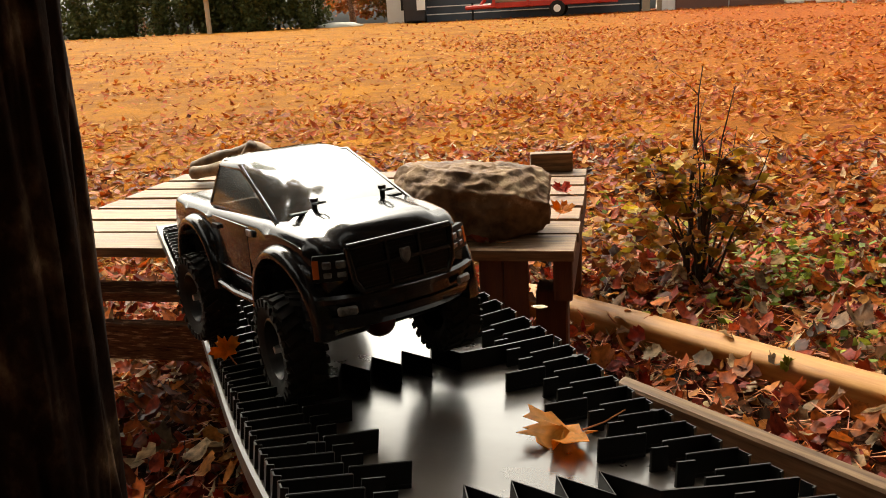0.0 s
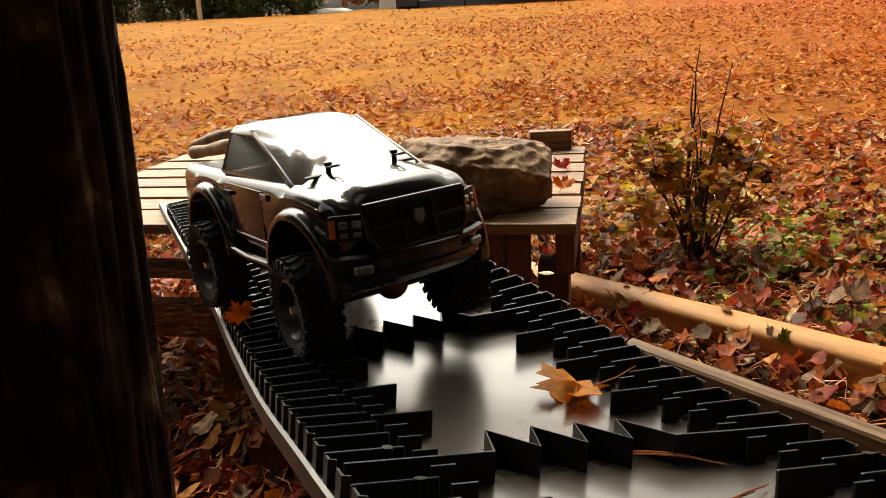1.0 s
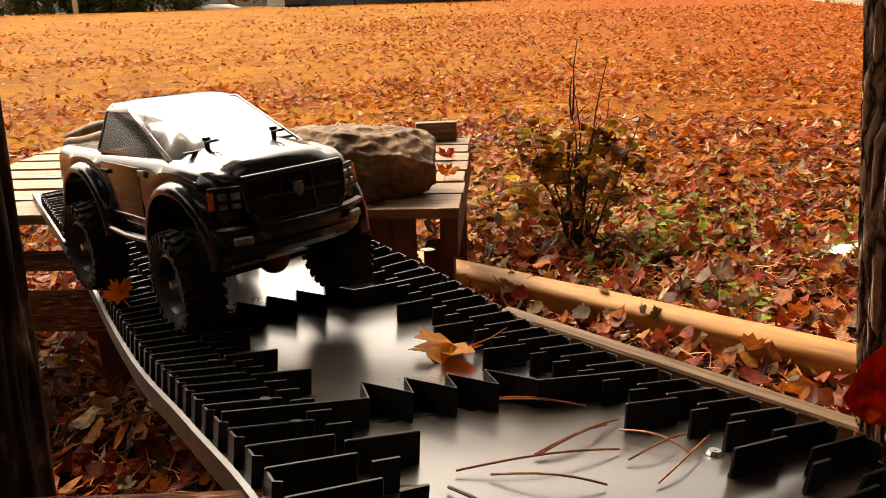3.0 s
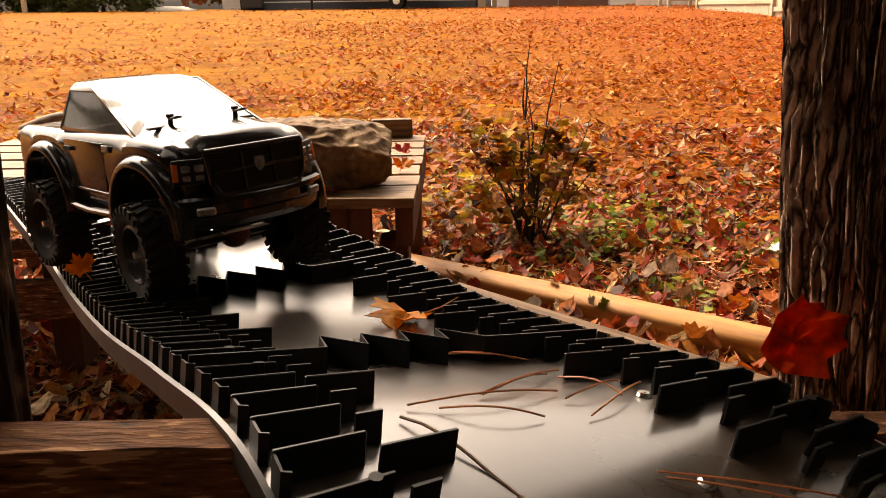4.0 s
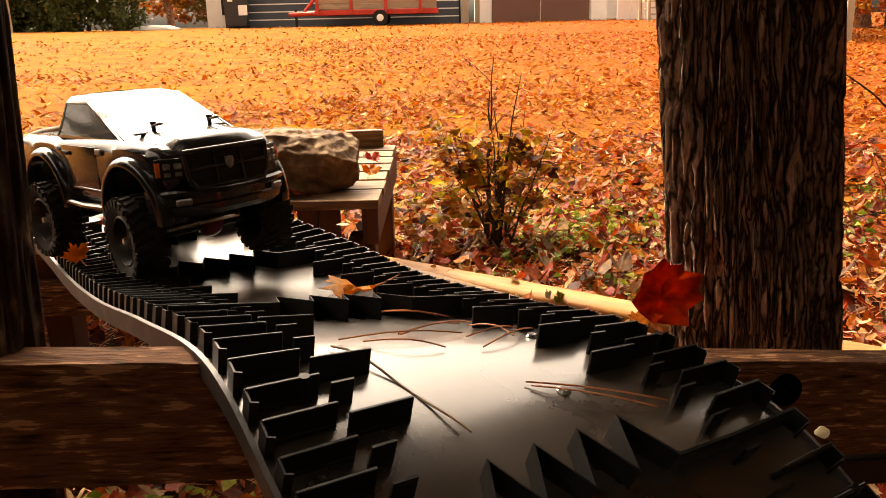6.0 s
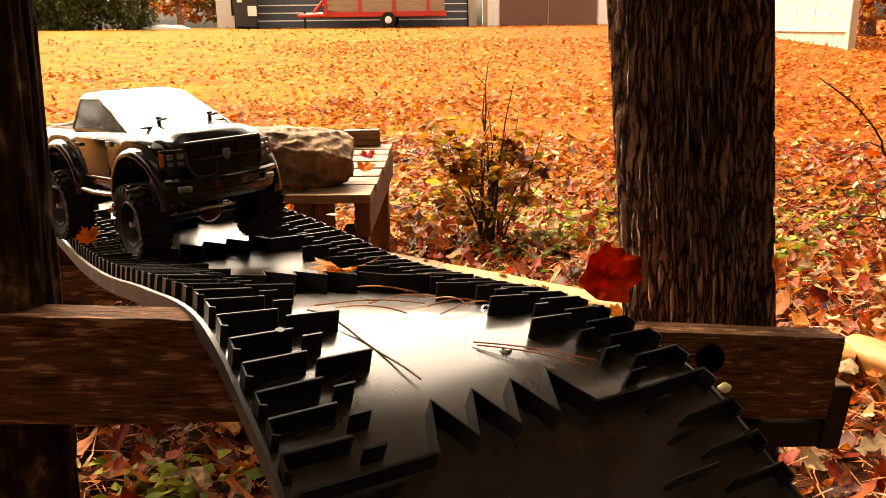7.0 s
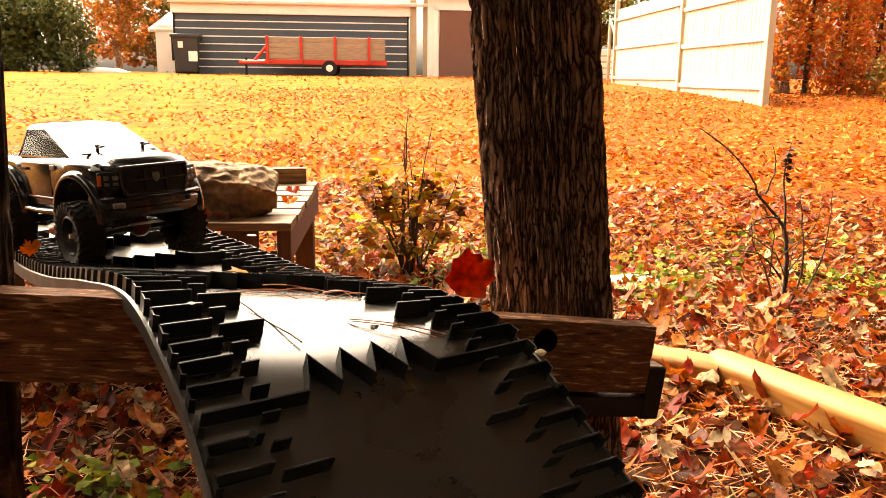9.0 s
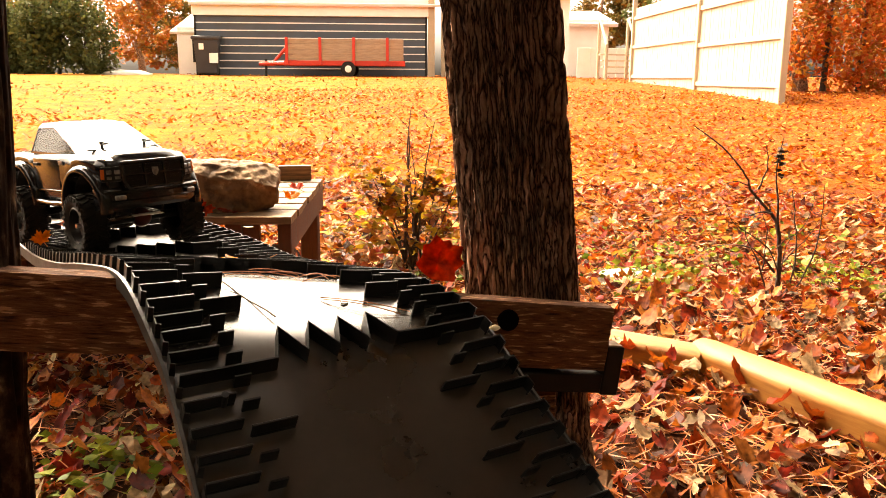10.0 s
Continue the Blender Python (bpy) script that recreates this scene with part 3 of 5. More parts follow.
# ---- bare branch on the pallet ----
branch = thing("fallen_branch", "crooked bare grey-tan branch lying on the pallet", "branch")
bm = bmesh.new()
ctrl = [(-0.06, 1.86, 0.462), (-0.15, 1.99, 0.470), (-0.27, 2.13, 0.468), (-0.36, 2.20, 0.463), (-0.43, 2.26, 0.485), (-0.50, 2.33, 0.525), (-0.58, 2.40, 0.545), (-0.68, 2.46, 0.520), (-0.80, 2.50, 0.482)]
pts = [spline(ctrl, i * (len(ctrl) - 1) / 40) for i in range(41)]
tube(bm, pts, [0.019 + 0.004 * math.sin(i * 0.9) for i in range(41)], 12, 0.35)
smooth(part("main_limb", bm, M_STICK, branch), 180)
bm = bmesh.new()
ctrl = [(-0.78, 2.44, 0.475), (-0.68, 2.37, 0.495), (-0.60, 2.31, 0.525), (-0.555, 2.28, 0.575)]
tube(bm, [spline(ctrl, i * 3 / 16) for i in range(17)], [0.021 - 0.0004 * i for i in range(17)], 10, 0.35)
smooth(part("side_limb", bm, M_STICK, branch, "dark broken side limb"), 180)

# ---- cross beam and posts ----
beam = thing("support_beam", "dark rough wooden beam nailed across two tree trunks", "beam", pose(-0.114, 0.323, 0.5725, 0, 7.9, 4.0))
bm = bmesh.new()
NX, loopn = 110, []
outline = [(0.0, -0.105 + 0.105 * k / 12) for k in range(13)] + [(0.012, 0.0), (0.026, 0.0), (0.038, 0.0), (0.038, -0.05), (0.038, -0.105), (0.019, -0.105)]
for i in range(NX + 1):
    x = 0.095 + 1.42 * (i / NX - 0.5)
    ring = []
    for y, z in outline:
        groove = max(0.0, 0.10 - abs(noise.noise(Vector((x * 1.6, z * 75, 7))))) * 0.030 if y == 0.0 else 0.0
        rough = 0.0012 * noise.noise(Vector((x * 30, z * 90, y * 50)))
        dip = 0.003 * noise.noise(Vector((x * 4, 0.5, z * 3)))
        ring.append(bm.verts.new((x, y + groove + rough, z + (dip if abs(z) < 0.001 or z < -0.104 else 0))))
    loopn.append(ring)
for p, q in zip(loopn, loopn[1:]):
    for k in range(len(outline)):
        bm.faces.new((p[k], p[(k + 1) % len(outline)], q[(k + 1) % len(outline)], q[k]))
bm.faces.new(loopn[0])
bm.faces.new(loopn[-1][::-1])
bmesh.ops.recalc_face_normals(bm, faces=bm.faces)
part("board", bm, M_BEAM, beam)
# a solid black disc takes the place of the hole's shaded depth
bm = bmesh.new()
cyl(bm, 0.0175, 0.0165, 0.012, pose(0.620, 0.0, -0.028, 90), 20)
part("hole_disc", bm, M_HOLE_SHADE, beam, "black disc painted as the shaded inside of a bored hole")
bm = bmesh.new()
box(bm, (0.032, 0.036, 0.082), pose(0.824, 0.022, -0.108), 0.002)
box(bm, (0.16, 0.030, 0.032), pose(0.729, 0.022, -0.131), 0.002)
part("bracket", bm, M_TRIM, beam, "black square block and strip under the beam end")
bm = bmesh.new()
box(bm, (0.027, 0.031, 0.003), pose(0.824, 0.022, -0.0655), 0.001)
part("end_grain", bm, M_WOOD, beam, "pale sawn end of the black block")
for x, y, z1, w in ((-0.285, 0.335, 0.47, 0.085), (0.555, 0.395, 0.385, 0.080)):
    bm = bmesh.new()
    box(bm, (w, 0.05, z1 + 0.03), pose(x, y + 0.03, z1 / 2 - 0.015), 0.003, 1, 0.0015)
    p = part("beam_post", bm, M_BEAM)
    tagged(p, "dark square wooden post under the cross beam", "post", "beam posts")

# ---- trees beside the belt ----


def trunk_mesh(radius, height, lean, plates, depth, seed, flare=0.3, stretch=7.0):
    bm = bmesh.new()
    n, rows = 400, 300
    grid = []
    for i in range(rows + 1):
        z = height * (i / rows) ** 1.3
        ring = []
        for k in range(n):
            w = 2 * math.pi * k / n
            c, s = math.cos(w), math.sin(w)
            warp = 0.5 * noise.noise(Vector((c * 2, s * 2, z * 6 + seed)))
            q = Vector((c * plates + warp * 0.6, s * plates - warp * 0.6, z * stretch + seed))
            ridge = abs(noise.noise(q)) * 3.0
            ridge += 0.45 * abs(noise.noise(q * 2.3)) * 2.4
            ridge -= 0.6 * max(0.0, noise.noise(Vector((c * plates, s * plates, z * stretch * 2.5 + seed))) - 0.15)
            ridge = min(ridge, 1.5)
            fl = 1 + flare * math.exp(-z / 0.14) - 0.035 * z
            lob = 1 + 0.07 * noise.noise(Vector((c * 1.3, s * 1.3, z * 0.7 + seed)))
            r = radius * fl * lob + depth * (ridge - 0.6)
            ring.append(bm.verts.new((c * r + lean[0] * z, s * r + lean[1] * z, z)))
        grid.append(ring)
    for a, b in zip(grid, grid[1:]):
        for k in range(n):
            bm.faces.new((a[k], a[(k + 1) % n], b[(k + 1) % n], b[k]))
    bm.faces.new(grid[-1])
    return bm


def quad_cloud(name, centres, size, material, parent=None, label="", flat=0.3, stretch=1.4):
    """Many small bent leaves, one at each centre, turned at random."""
    c = np.asarray(centres, dtype=np.float64)
    n = len(c)
    sz = np.asarray(size) * np.random.uniform(0.6, 1.3, n)
    a = np.random.normal(size=(n, 3))
    a[:, 2] *= flat
    a /= np.linalg.norm(a, axis=1)[:, None] + 1e-9
    b = np.random.normal(size=(n, 3))
    b[:, 2] *= flat
    b -= (b * a).sum(1)[:, None] * a
    b /= np.linalg.norm(b, axis=1)[:, None] + 1e-9
    nn = np.cross(a, b)
    L, Wd = (sz * 0.5 * stretch)[:, None], (sz * 0.5)[:, None]
    bend = (sz * np.random.uniform(-0.35, 0.35, n))[:, None]
    v = np.stack([c - a * L, c - b * Wd * 0.9 + nn * bend, c + a * L, c + b * Wd + nn * bend], 1).reshape(-1, 3)
    base = np.arange(n)[:, None] * 4
    tris = np.concatenate([base + np.array([0, 1, 2]), base + np.array([0, 2, 3])], 1).reshape(-1, 3)
    return raw_mesh(name, v, tris, material, parent, label)


def raw_mesh(name, v, tris, material, parent=None, label=""):
    me = bpy.data.meshes.new(name)
    me.vertices.add(len(v))
    me.vertices.foreach_set("co", np.asarray(v, dtype=np.float32).ravel())
    me.loops.add(len(tris) * 3)
    me.loops.foreach_set("vertex_index", np.asarray(tris, dtype=np.int32).ravel())
    me.polygons.add(len(tris))
    me.polygons.foreach_set("loop_start", np.arange(0, len(tris) * 3, 3, dtype=np.int32))
    me.polygons.foreach_set("loop_total", np.full(len(tris), 3, dtype=np.int32))
    me.update(calc_edges=True)
    me.materials.append(material)
    ob = new(name, me)
    if parent is not None:
        ob.parent = parent
    if label:
        ob["label"] = label
    return ob


def clumps(n, blobs, rng, per=45):
    """Points in clumps: blobs are (x, y, z, rx, ry, rz, share)."""
    out = []
    for x, y, z, rx, ry, rz, share in blobs:
        m = max(4, int(n * share))
        k = max(3, m // per)
        cen = rng.normal(size=(k, 3))
        cen /= np.linalg.norm(cen, axis=1)[:, None]
        cen *= rng.uniform(0.25, 1.0, (k, 1)) ** 0.5
        p = cen[rng.integers(0, k, m)] + rng.normal(scale=0.16, size=(m, 3))
        out.append(p * np.array([rx, ry, rz]) + np.array([x, y, z]))
    return np.concatenate(out)


RNG = np.random.default_rng(7)


def limbs(parent, base, top, count, reach, r0, seed, material):
    rnd = random.Random(seed)
    for i in range(count):
        bm = bmesh.new()
        h = base + (top - base) * rnd.random()
        w = rnd.uniform(0, 2 * math.pi)
        L = reach * rnd.uniform(0.6, 1.1)
        p0 = Vector((0, 0, h))
        pts, rad = [], []
        for j in range(7):
            f = j / 6
            q = p0 + Vector((math.cos(w) * L * f, math.sin(w) * L * f, L * (0.55 * f + 0.15 * f * f)))
            q += Vector((rnd.uniform(-1, 1), rnd.uniform(-1, 1), rnd.uniform(-1, 1))) * 0.07 * L * f
            pts.append(q)
            rad.append(r0 * (1 - 0.85 * f))
        tube(bm, pts, rad, 7)
        part("limb", bm, material, parent)


tree = thing("tree", "tree trunk with deeply ridged brown bark behind the beam", "tree", pose(0.638, 0.566, -0.03))
smooth(part("trunk", trunk_mesh(0.0915, 4.2, (-0.102, 0.008), 16.0, 0.016, 3.1, 0.3, 9.0), M_BARK, tree), 180)
limbs(tree, 2.4, 4.1, 7, 2.2, 0.045, 5, M_BARK)
# crown stays out of view; clumps set to keep sky light off the ramp
quad_cloud("crown", clumps(20000, [(0.4, -2.2, 4.0, 2.4, 1.35, 1.1, 0.42), (2.6, -0.2, 3.9, 2.0, 1.7, 1.1, 0.46), (0.3, 0.9, 4.6, 1.3, 0.9, 0.6, 0.12)], RNG), 0.19, M_OLIVE, tree)
tree2 = thing("tree", "dark tree trunk with pale mottled bark patches", "tree", pose(-0.271, 0.378, -0.03))
smooth(part("trunk", trunk_mesh(0.056, 4.2, (0.044, 0.0), 3.0, 0.0035, 9.4, 0.12, 4.0), M_BARK_MOTTLED, tree2), 180)
limbs(tree2, 2.4, 4.1, 7, 2.2, 0.045, 8, M_BARK_MOTTLED)
# unseen crown, its front clump hung to block the sun from the course
quad_cloud("crown", clumps(17000, [(-0.5, -2.2, 4.0, 2.2, 1.35, 1.1, 0.3), (-1.6, -0.1, 4.2, 1.1, 1.2, 0.9, 0.2), (-1.3, 1.9, 4.5, 1.8, 1.5, 0.7, 0.5)], RNG), 0.19, M_OLIVE, tree2)

# ---- edging timbers on the ground ----


def timber(x0, y0, x1, y1, r=0.052):
    L = math.hypot(x1 - x0, y1 - y0)
    a = math.degrees(math.atan2(y1 - y0, x1 - x0))
    bm = bmesh.new()
    n = 32
    rings = []
    for i in range(41):
        x = L * i / 40
        ring = []
        end = 0.93 if i in (0, 40) else 1.0
        for k in range(n):
            w = 2 * math.pi * k / n
            y, z = math.cos(w) * r * 1.15 * end, math.sin(w) * r * end
            y = max(-r * 0.92, min(r * 0.92, y))
            d = 0.003 * noise.noise(Vector((x * 5, y * 20, z * 20)))
            ring.append(bm.verts.new((x, y + d, z + r + d)))
        rings.append(ring)
    for p, q in zip(rings, rings[1:]):
        for k in range(n):
            bm.faces.new((p[k], p[(k + 1) % n], q[(k + 1) % n], q[k]))
    bm.faces.new(rings[0])
    bm.faces.new(rings[-1][::-1])
    bmesh.ops.recalc_face_normals(bm, faces=bm.faces)
    ob = smooth(part("edging_timber", bm, M_LOG))
    ob.matrix_world = pose(x0, y0, -0.004, 0, 0, a)
    return tagged(ob, "orange-tinted rounded landscape timber lying on leaf litter", "timber", "edging timbers")


timber(0.20, 2.36, 1.33, 1.13)
timber(1.345, 1.175, 1.69, -0.1, 0.058)

# side rail under the belt
bm = bmesh.new()
box(bm, (0.47, 0.026, 0.075), pose(0, 0, -0.0375), 0.003, 1, 0.001)
rail = part("side_rail", bm, M_WOOD)
rail.matrix_world = pose(0.365, 0.722, 0.437, 0, 7.5, -39.9)
tagged(rail, "pale sawn board set on edge under the belt", "board")

# ---- toy truck ----
_grid = np.array([belt_point(i * STATIONS / 240, j / 24, HIGH) for i in range(241) for j in range(25)])


def belt_height(x, y):
    k = ((_grid[:, 0] - x) ** 2 + (_grid[:, 1] - y) ** 2).argmin()
    return float(_grid[k, 2])


WB, TR, WR = 0.29, 0.213, 0.0640      # wheelbase, track, wheel radius
SIZE = 0.92
HEADING, TX, TY = radians(-55.0), -0.172, 0.962
fwd, side = Vector((math.cos(HEADING), math.sin(HEADING), 0)), Vector((-math.sin(HEADING), math.cos(HEADING), 0))
touch = {}
for kx in (-1, 1):
    for ky in (-1, 1):
        p = Vector((TX, TY, 0)) + fwd * (kx * SIZE * WB / 2) + side * (ky * SIZE * TR / 2)
        touch[kx, ky] = Vector((p.x, p.y, belt_height(p.x, p.y)))
vx = (touch[1, 1] + touch[1, -1] - touch[-1, 1] - touch[-1, -1]).normalized()
vy = (touch[1, 1] + touch[-1, 1] - touch[1, -1] - touch[-1, -1]).normalized()
vz = vx.cross(vy).normalized()
vy = vz.cross(vx)
base = sum(touch.values(), Vector()) / 4
# it leans a little to its right, where the tyres press into the cleats
TRUCK = Matrix.Translation(base - vz * 0.004) @ Matrix((vx, vy, vz)).transposed().to_4x4() @ pose(0, 0, 0, 4.0) @ Matrix.Diagonal((SIZE, SIZE, SIZE, 1))
truck = thing("toy_truck", "glossy black radio-controlled toy pickup with large knobbly tyres on the belt", "toy truck", TRUCK)


HALF = 0.103                        # half the body's width


def half_width(x):
    """The body narrows towards the nose and a little towards the tail."""
    return HALF * (1 - 0.13 * max(0.0, (x - 0.13) / 0.105) ** 2.2 - 0.04 * max(0.0, (-x - 0.19) / 0.07) ** 2)


def deck_line(x):
    """Height of the body's upper edge along its length: bed, waist, hood, nose."""
    return float(np.interp(x, (-0.262, -0.255, -0.105, -0.03, 0.09, 0.15, 0.195, 0.218, 0.230, 0.236), (0.190, 0.197, 0.198, 0.200, 0.202, 0.200, 0.196, 0.190, 0.181, 0.168)))


def sill_line(x):
    z = 0.101 if x < 0.20 else 0.101 + 0.020 * (x - 0.20) / 0.036
    for cx in (0.145, -0.145):
        if abs(x - cx) < 0.074:
            z = max(z, 0.098 + math.sqrt(0.074 ** 2 - (x - cx) ** 2) * 0.98)
    return z


def lower_body():
    bm = bmesh.new()
    rows = []
    n = 100
    for i in range(n + 1):
        x = -0.262 + 0.498 * i / n
        w, top, low = half_width(x), deck_line(x), sill_line(x)
        hood = max(0.0, min(1.0, (x - 0.08) / 0.04)) * max(0.0, min(1.0, (0.232 - x) / 0.02))
        low = min(low, top - 0.016)
        # side: tucked sill, crease, soft shoulder; top: fender crown, valley, raised hood
        sec = [(0.955, low), (0.985, low + (top - low) * 0.22), (1.0, low + (top - low) * 0.5), (0.992, low + (top - low) * 0.72), (0.975, top - 0.011),
               (0.945, top - 0.0045), (0.90, top - 0.001), (0.83, top + 0.001), (0.74, top + 0.000), (0.66, top - 0.001 + 0.004 * hood), (0.56, top + 0.0085 * hood),
               (0.40, top + 0.0105 * hood), (0.20, top + 0.0115 * hood), (0.0, top + 0.012 * hood)]
        bow = 0.012 * max(0.0, (x - 0.19) / 0.045)
        row = [bm.verts.new((x - bow * (k ** 2), -w * k, z)) for k, z in sec] + [bm.verts.new((x - bow * (k ** 2), w * k, z)) for k, z in sec[-2::-1]]
        rows.append(row)
    for a, b in zip(rows, rows[1:]):
        for k in range(len(a) - 1):
            bm.faces.new((a[k], a[k + 1], b[k + 1], b[k]))
    bm.faces.new(rows[0])
    bm.faces.new(rows[-1][::-1])
    # a flat underside
    for a, b in zip(rows, rows[1:]):
        bm.faces.new((a[0], b[0], b[-1], a[-1]))
    bmesh.ops.recalc_face_normals(bm, faces=bm.faces)
    return bm


body = smooth(part("body", lower_body(), M_PAINT, truck), 40)

# cab: a rounded greenhouse on the waist with thin pillars round real window openings
bm = bmesh.new()
low = [(0.122, 0.090), (0.122, -0.090), (-0.104, -0.095), (-0.104, 0.095)]
high = [(-0.012, 0.075), (-0.012, -0.075), (-0.088, -0.078), (-0.088, 0.078)]
vl = [bm.verts.new((x, y, 0.199)) for x, y in low]
vh = [bm.verts.new((x, y, 0.2585)) for x, y in high]
windows = []
sides = [bm.faces.new((vl[i], vl[(i + 1) % 4], vh[(i + 1) % 4], vh[i])) for i in range(4)]
mid_roof = [bm.verts.new((x, y, 0.2632)) for x, y in ((-0.034, 0.066), (-0.034, -0.066), (-0.081, -0.069), (-0.081, 0.069))]
roof = [bm.verts.new((x, y, 0.2650)) for x, y in ((-0.048, 0.044), (-0.048, -0.044), (-0.074, -0.046), (-0.074, 0.046))]
for i in range(4):
    bm.faces.new((vh[i], vh[(i + 1) % 4], mid_roof[(i + 1) % 4], mid_roof[i]))
    bm.faces.new((mid_roof[i], mid_roof[(i + 1) % 4], roof[(i + 1) % 4], roof[i]))
bm.faces.new(roof)
for i, f in enumerate(sides):
    bmesh.ops.inset_individual(bm, faces=[f], thickness=0.0065 if i in (0, 2) else 0.0085, depth=0.0)
    windows.append([v.co.copy() for v in f.verts])
bmesh.ops.delete(bm, geom=sides, context="FACES_ONLY")
bmesh.ops.recalc_face_normals(bm, faces=bm.faces)
bmesh.ops.bevel(bm, geom=[e for e in bm.edges if len(e.link_faces) == 2 and e.calc_face_angle(0) > 0.2], offset=0.006, segments=4, affect="EDGES", profile=0.5)
cab = smooth(part("cab", bm, M_PAINT, truck), 60)
shell = cab.modifiers.new("shell", "SOLIDIFY")
shell.thickness, shell.offset = 0.002, -1.0
for i, w in enumerate(windows):
    bm = bmesh.new()
    c = sum(w, Vector()) / 4
    n = (w[1] - w[0]).cross(w[2] - w[0]).normalized()
    if n.dot(c - Vector((0, 0, 0.22))) < 0:
        n = -n
    # a pane bowed outwards across its width
    N = 10
    grid = []
    for v_ in range(N + 1):
        line = []
        for u_ in range(N + 1):
            p = w[0].lerp(w[1], u_ / N).lerp(w[3].lerp(w[2], u_ / N), v_ / N)
            bulge = 0.004 * (1 - (2 * u_ / N - 1) ** 2) * (1 - 0.6 * (2 * v_ / N - 1) ** 2) if i in (0, 2) else 0.0
            line.append(bm.verts.new(c + (p - c) * 1.05 - n * 0.0010 + n * bulge))
        grid.append(line)
    for r0, r1 in zip(grid, grid[1:]):
        for k in range(N):
            bm.faces.new((r0[k], r0[k + 1], r1[k + 1], r1[k]))
    bmesh.ops.recalc_face_normals(bm, faces=bm.faces)
    bmesh.ops.solidify(bm, geom=bm.faces[:], thickness=0.0012)
    smooth(part("window", bm, M_WINDSCREEN if i in (0, 2) else M_GLASS, cab, "glossy dark windscreen" if i in (0, 2) else "clear side window"))

# cowl vent, doors, steps, mouldings and arch flares
bm = bmesh.new()
box(bm, (0.010, 0.150, 0.003), pose(0.121, 0, 0.2085), 0.001, 1)
part("cowl_vent", bm, M_TRIM, truck)
for sy in (-1, 1):
    bm = bmesh.new()
    box(bm, (0.122, 0.003, 0.066), pose(-0.016, sy * 0.1018, 0.157, sy * 2), 0.0012, 2)
    door = smooth(part("door", bm, M_PAINT, truck))
    bm = bmesh.new()
    box(bm, (0.022, 0.004, 0.006), pose(-0.060, sy * 0.1045, 0.178), 0.0015, 2)
    part("door_handle", bm, M_TRIM, door)
    bm = bmesh.new()
    tube(bm, [(0.075, sy * 0.108, 0.101), (0.0, sy * 0.110, 0.099), (-0.075, sy * 0.108, 0.101)], [0.0055] * 3, 10)
    part("side_step", bm, M_PAINT, truck)
    bm = bmesh.new()
    box(bm, (0.126, 0.004, 0.005), pose(-0.0, sy * 0.1030, 0.125), 0.0012)
    part("side_moulding", bm, M_PAINT, truck)
    bm = bmesh.new()
    box(bm, (0.018, 0.002, 0.009), pose(0.056, sy * 0.1035, 0.184), 0.0006)
    part("fender_badge", bm, M_LAMP, truck, "small pale oblong plate")
    for cx in (0.145, -0.145):
        bm = bmesh.new()
        rings = []
        for i in range(37):
            w = math.pi * (-0.03 + 1.06 * i / 36)
            wide = half_width(cx + 0.078 * math.cos(w)) - HALF
            ring = []
            for r, y in ((0.0700, 0.092), (0.0705, 0.112), (0.0725, 0.1155), (0.077, 0.1160), (0.082, 0.1125), (0.0855, 0.106), (0.0865, 0.096)):
                ring.append(bm.verts.new((cx + r * math.cos(w), sy * (y + 0.6 * wide), 0.098 + r * 0.99 * math.sin(w))))
            rings.append(ring)
        m = len(rings[0])
        for a, b in zip(rings, rings[1:]):
            for k in range(m):
                bm.faces.new((a[k], a[(k + 1) % m], b[(k + 1) % m], b[k]))
        bm.faces.new(rings[0])
        bm.faces.new(rings[-1][::-1])
        bmesh.ops.recalc_face_normals(bm, faces=bm.faces)
        smooth(part("fender_flare", bm, M_PAINT, truck), 50)
        # dark liner inside the arch
        bm = bmesh.new()
        for w0, w1 in zip(range(0, 180, 12), range(12, 192, 12)):
            q = [(cx + 0.0715 * math.cos(radians(w)), sy * y, 0.098 + 0.0715 * math.sin(radians(w))) for w, y in ((w0, 0.045), (w1, 0.045), (w1, 0.104), (w0, 0.104))]
            bm.faces.new([bm.verts.new(p) for p in q])
        bmesh.ops.remove_doubles(bm, verts=bm.verts, dist=0.0004)
        bmesh.ops.solidify(bm, geom=bm.faces[:], thickness=0.001)
        part("arch_liner", bm, M_TRIM, truck)

# grille in a raised surround that leans back
bm = bmesh.new()
box(bm, (0.012, 0.122, 0.050), pose(0.2330, 0, 0.1620, 0, -8), 0.004, 2)
grille = smooth(part("grille", bm, M_TRIM, truck))
rim = [(-0.066, 0.1865), (0.066, 0.1865), (0.063, 0.150), (0.055, 0.1365), (-0.055, 0.1365), (-0.063, 0.150)]
for p, q in zip(rim, rim[1:] + rim[:1]):
    bm = bmesh.new()
    lean_x = lambda z: 0.2410 - (z - 0.1365) * 0.14
    tube(bm, [(lean_x(p[1]), p[0], p[1]), (lean_x(q[1]), q[0], q[1])], [0.0042, 0.0042], 10)
    smooth(part("grille_surround", bm, M_PAINT, grille))
for y in (-0.021, 0.021):
    bm = bmesh.new()
    box(bm, (0.006, 0.0045, 0.048), pose(0.2395, y, 0.162, 0, -8), 0.0015, 2)
    part("grille_bar", bm, M_PAINT, grille)
bm = bmesh.new()
box(bm, (0.006, 0.122, 0.0045), pose(0.2395, 0, 0.163, 0, -8), 0.0015, 2)
part("grille_bar", bm, M_PAINT, grille)
bm = bmesh.new()
for i in range(9):
    box(bm, (0.002, 0.112, 0.0014), pose(0.2412 - i * 0.0007, 0, 0.141 + i * 0.0050))
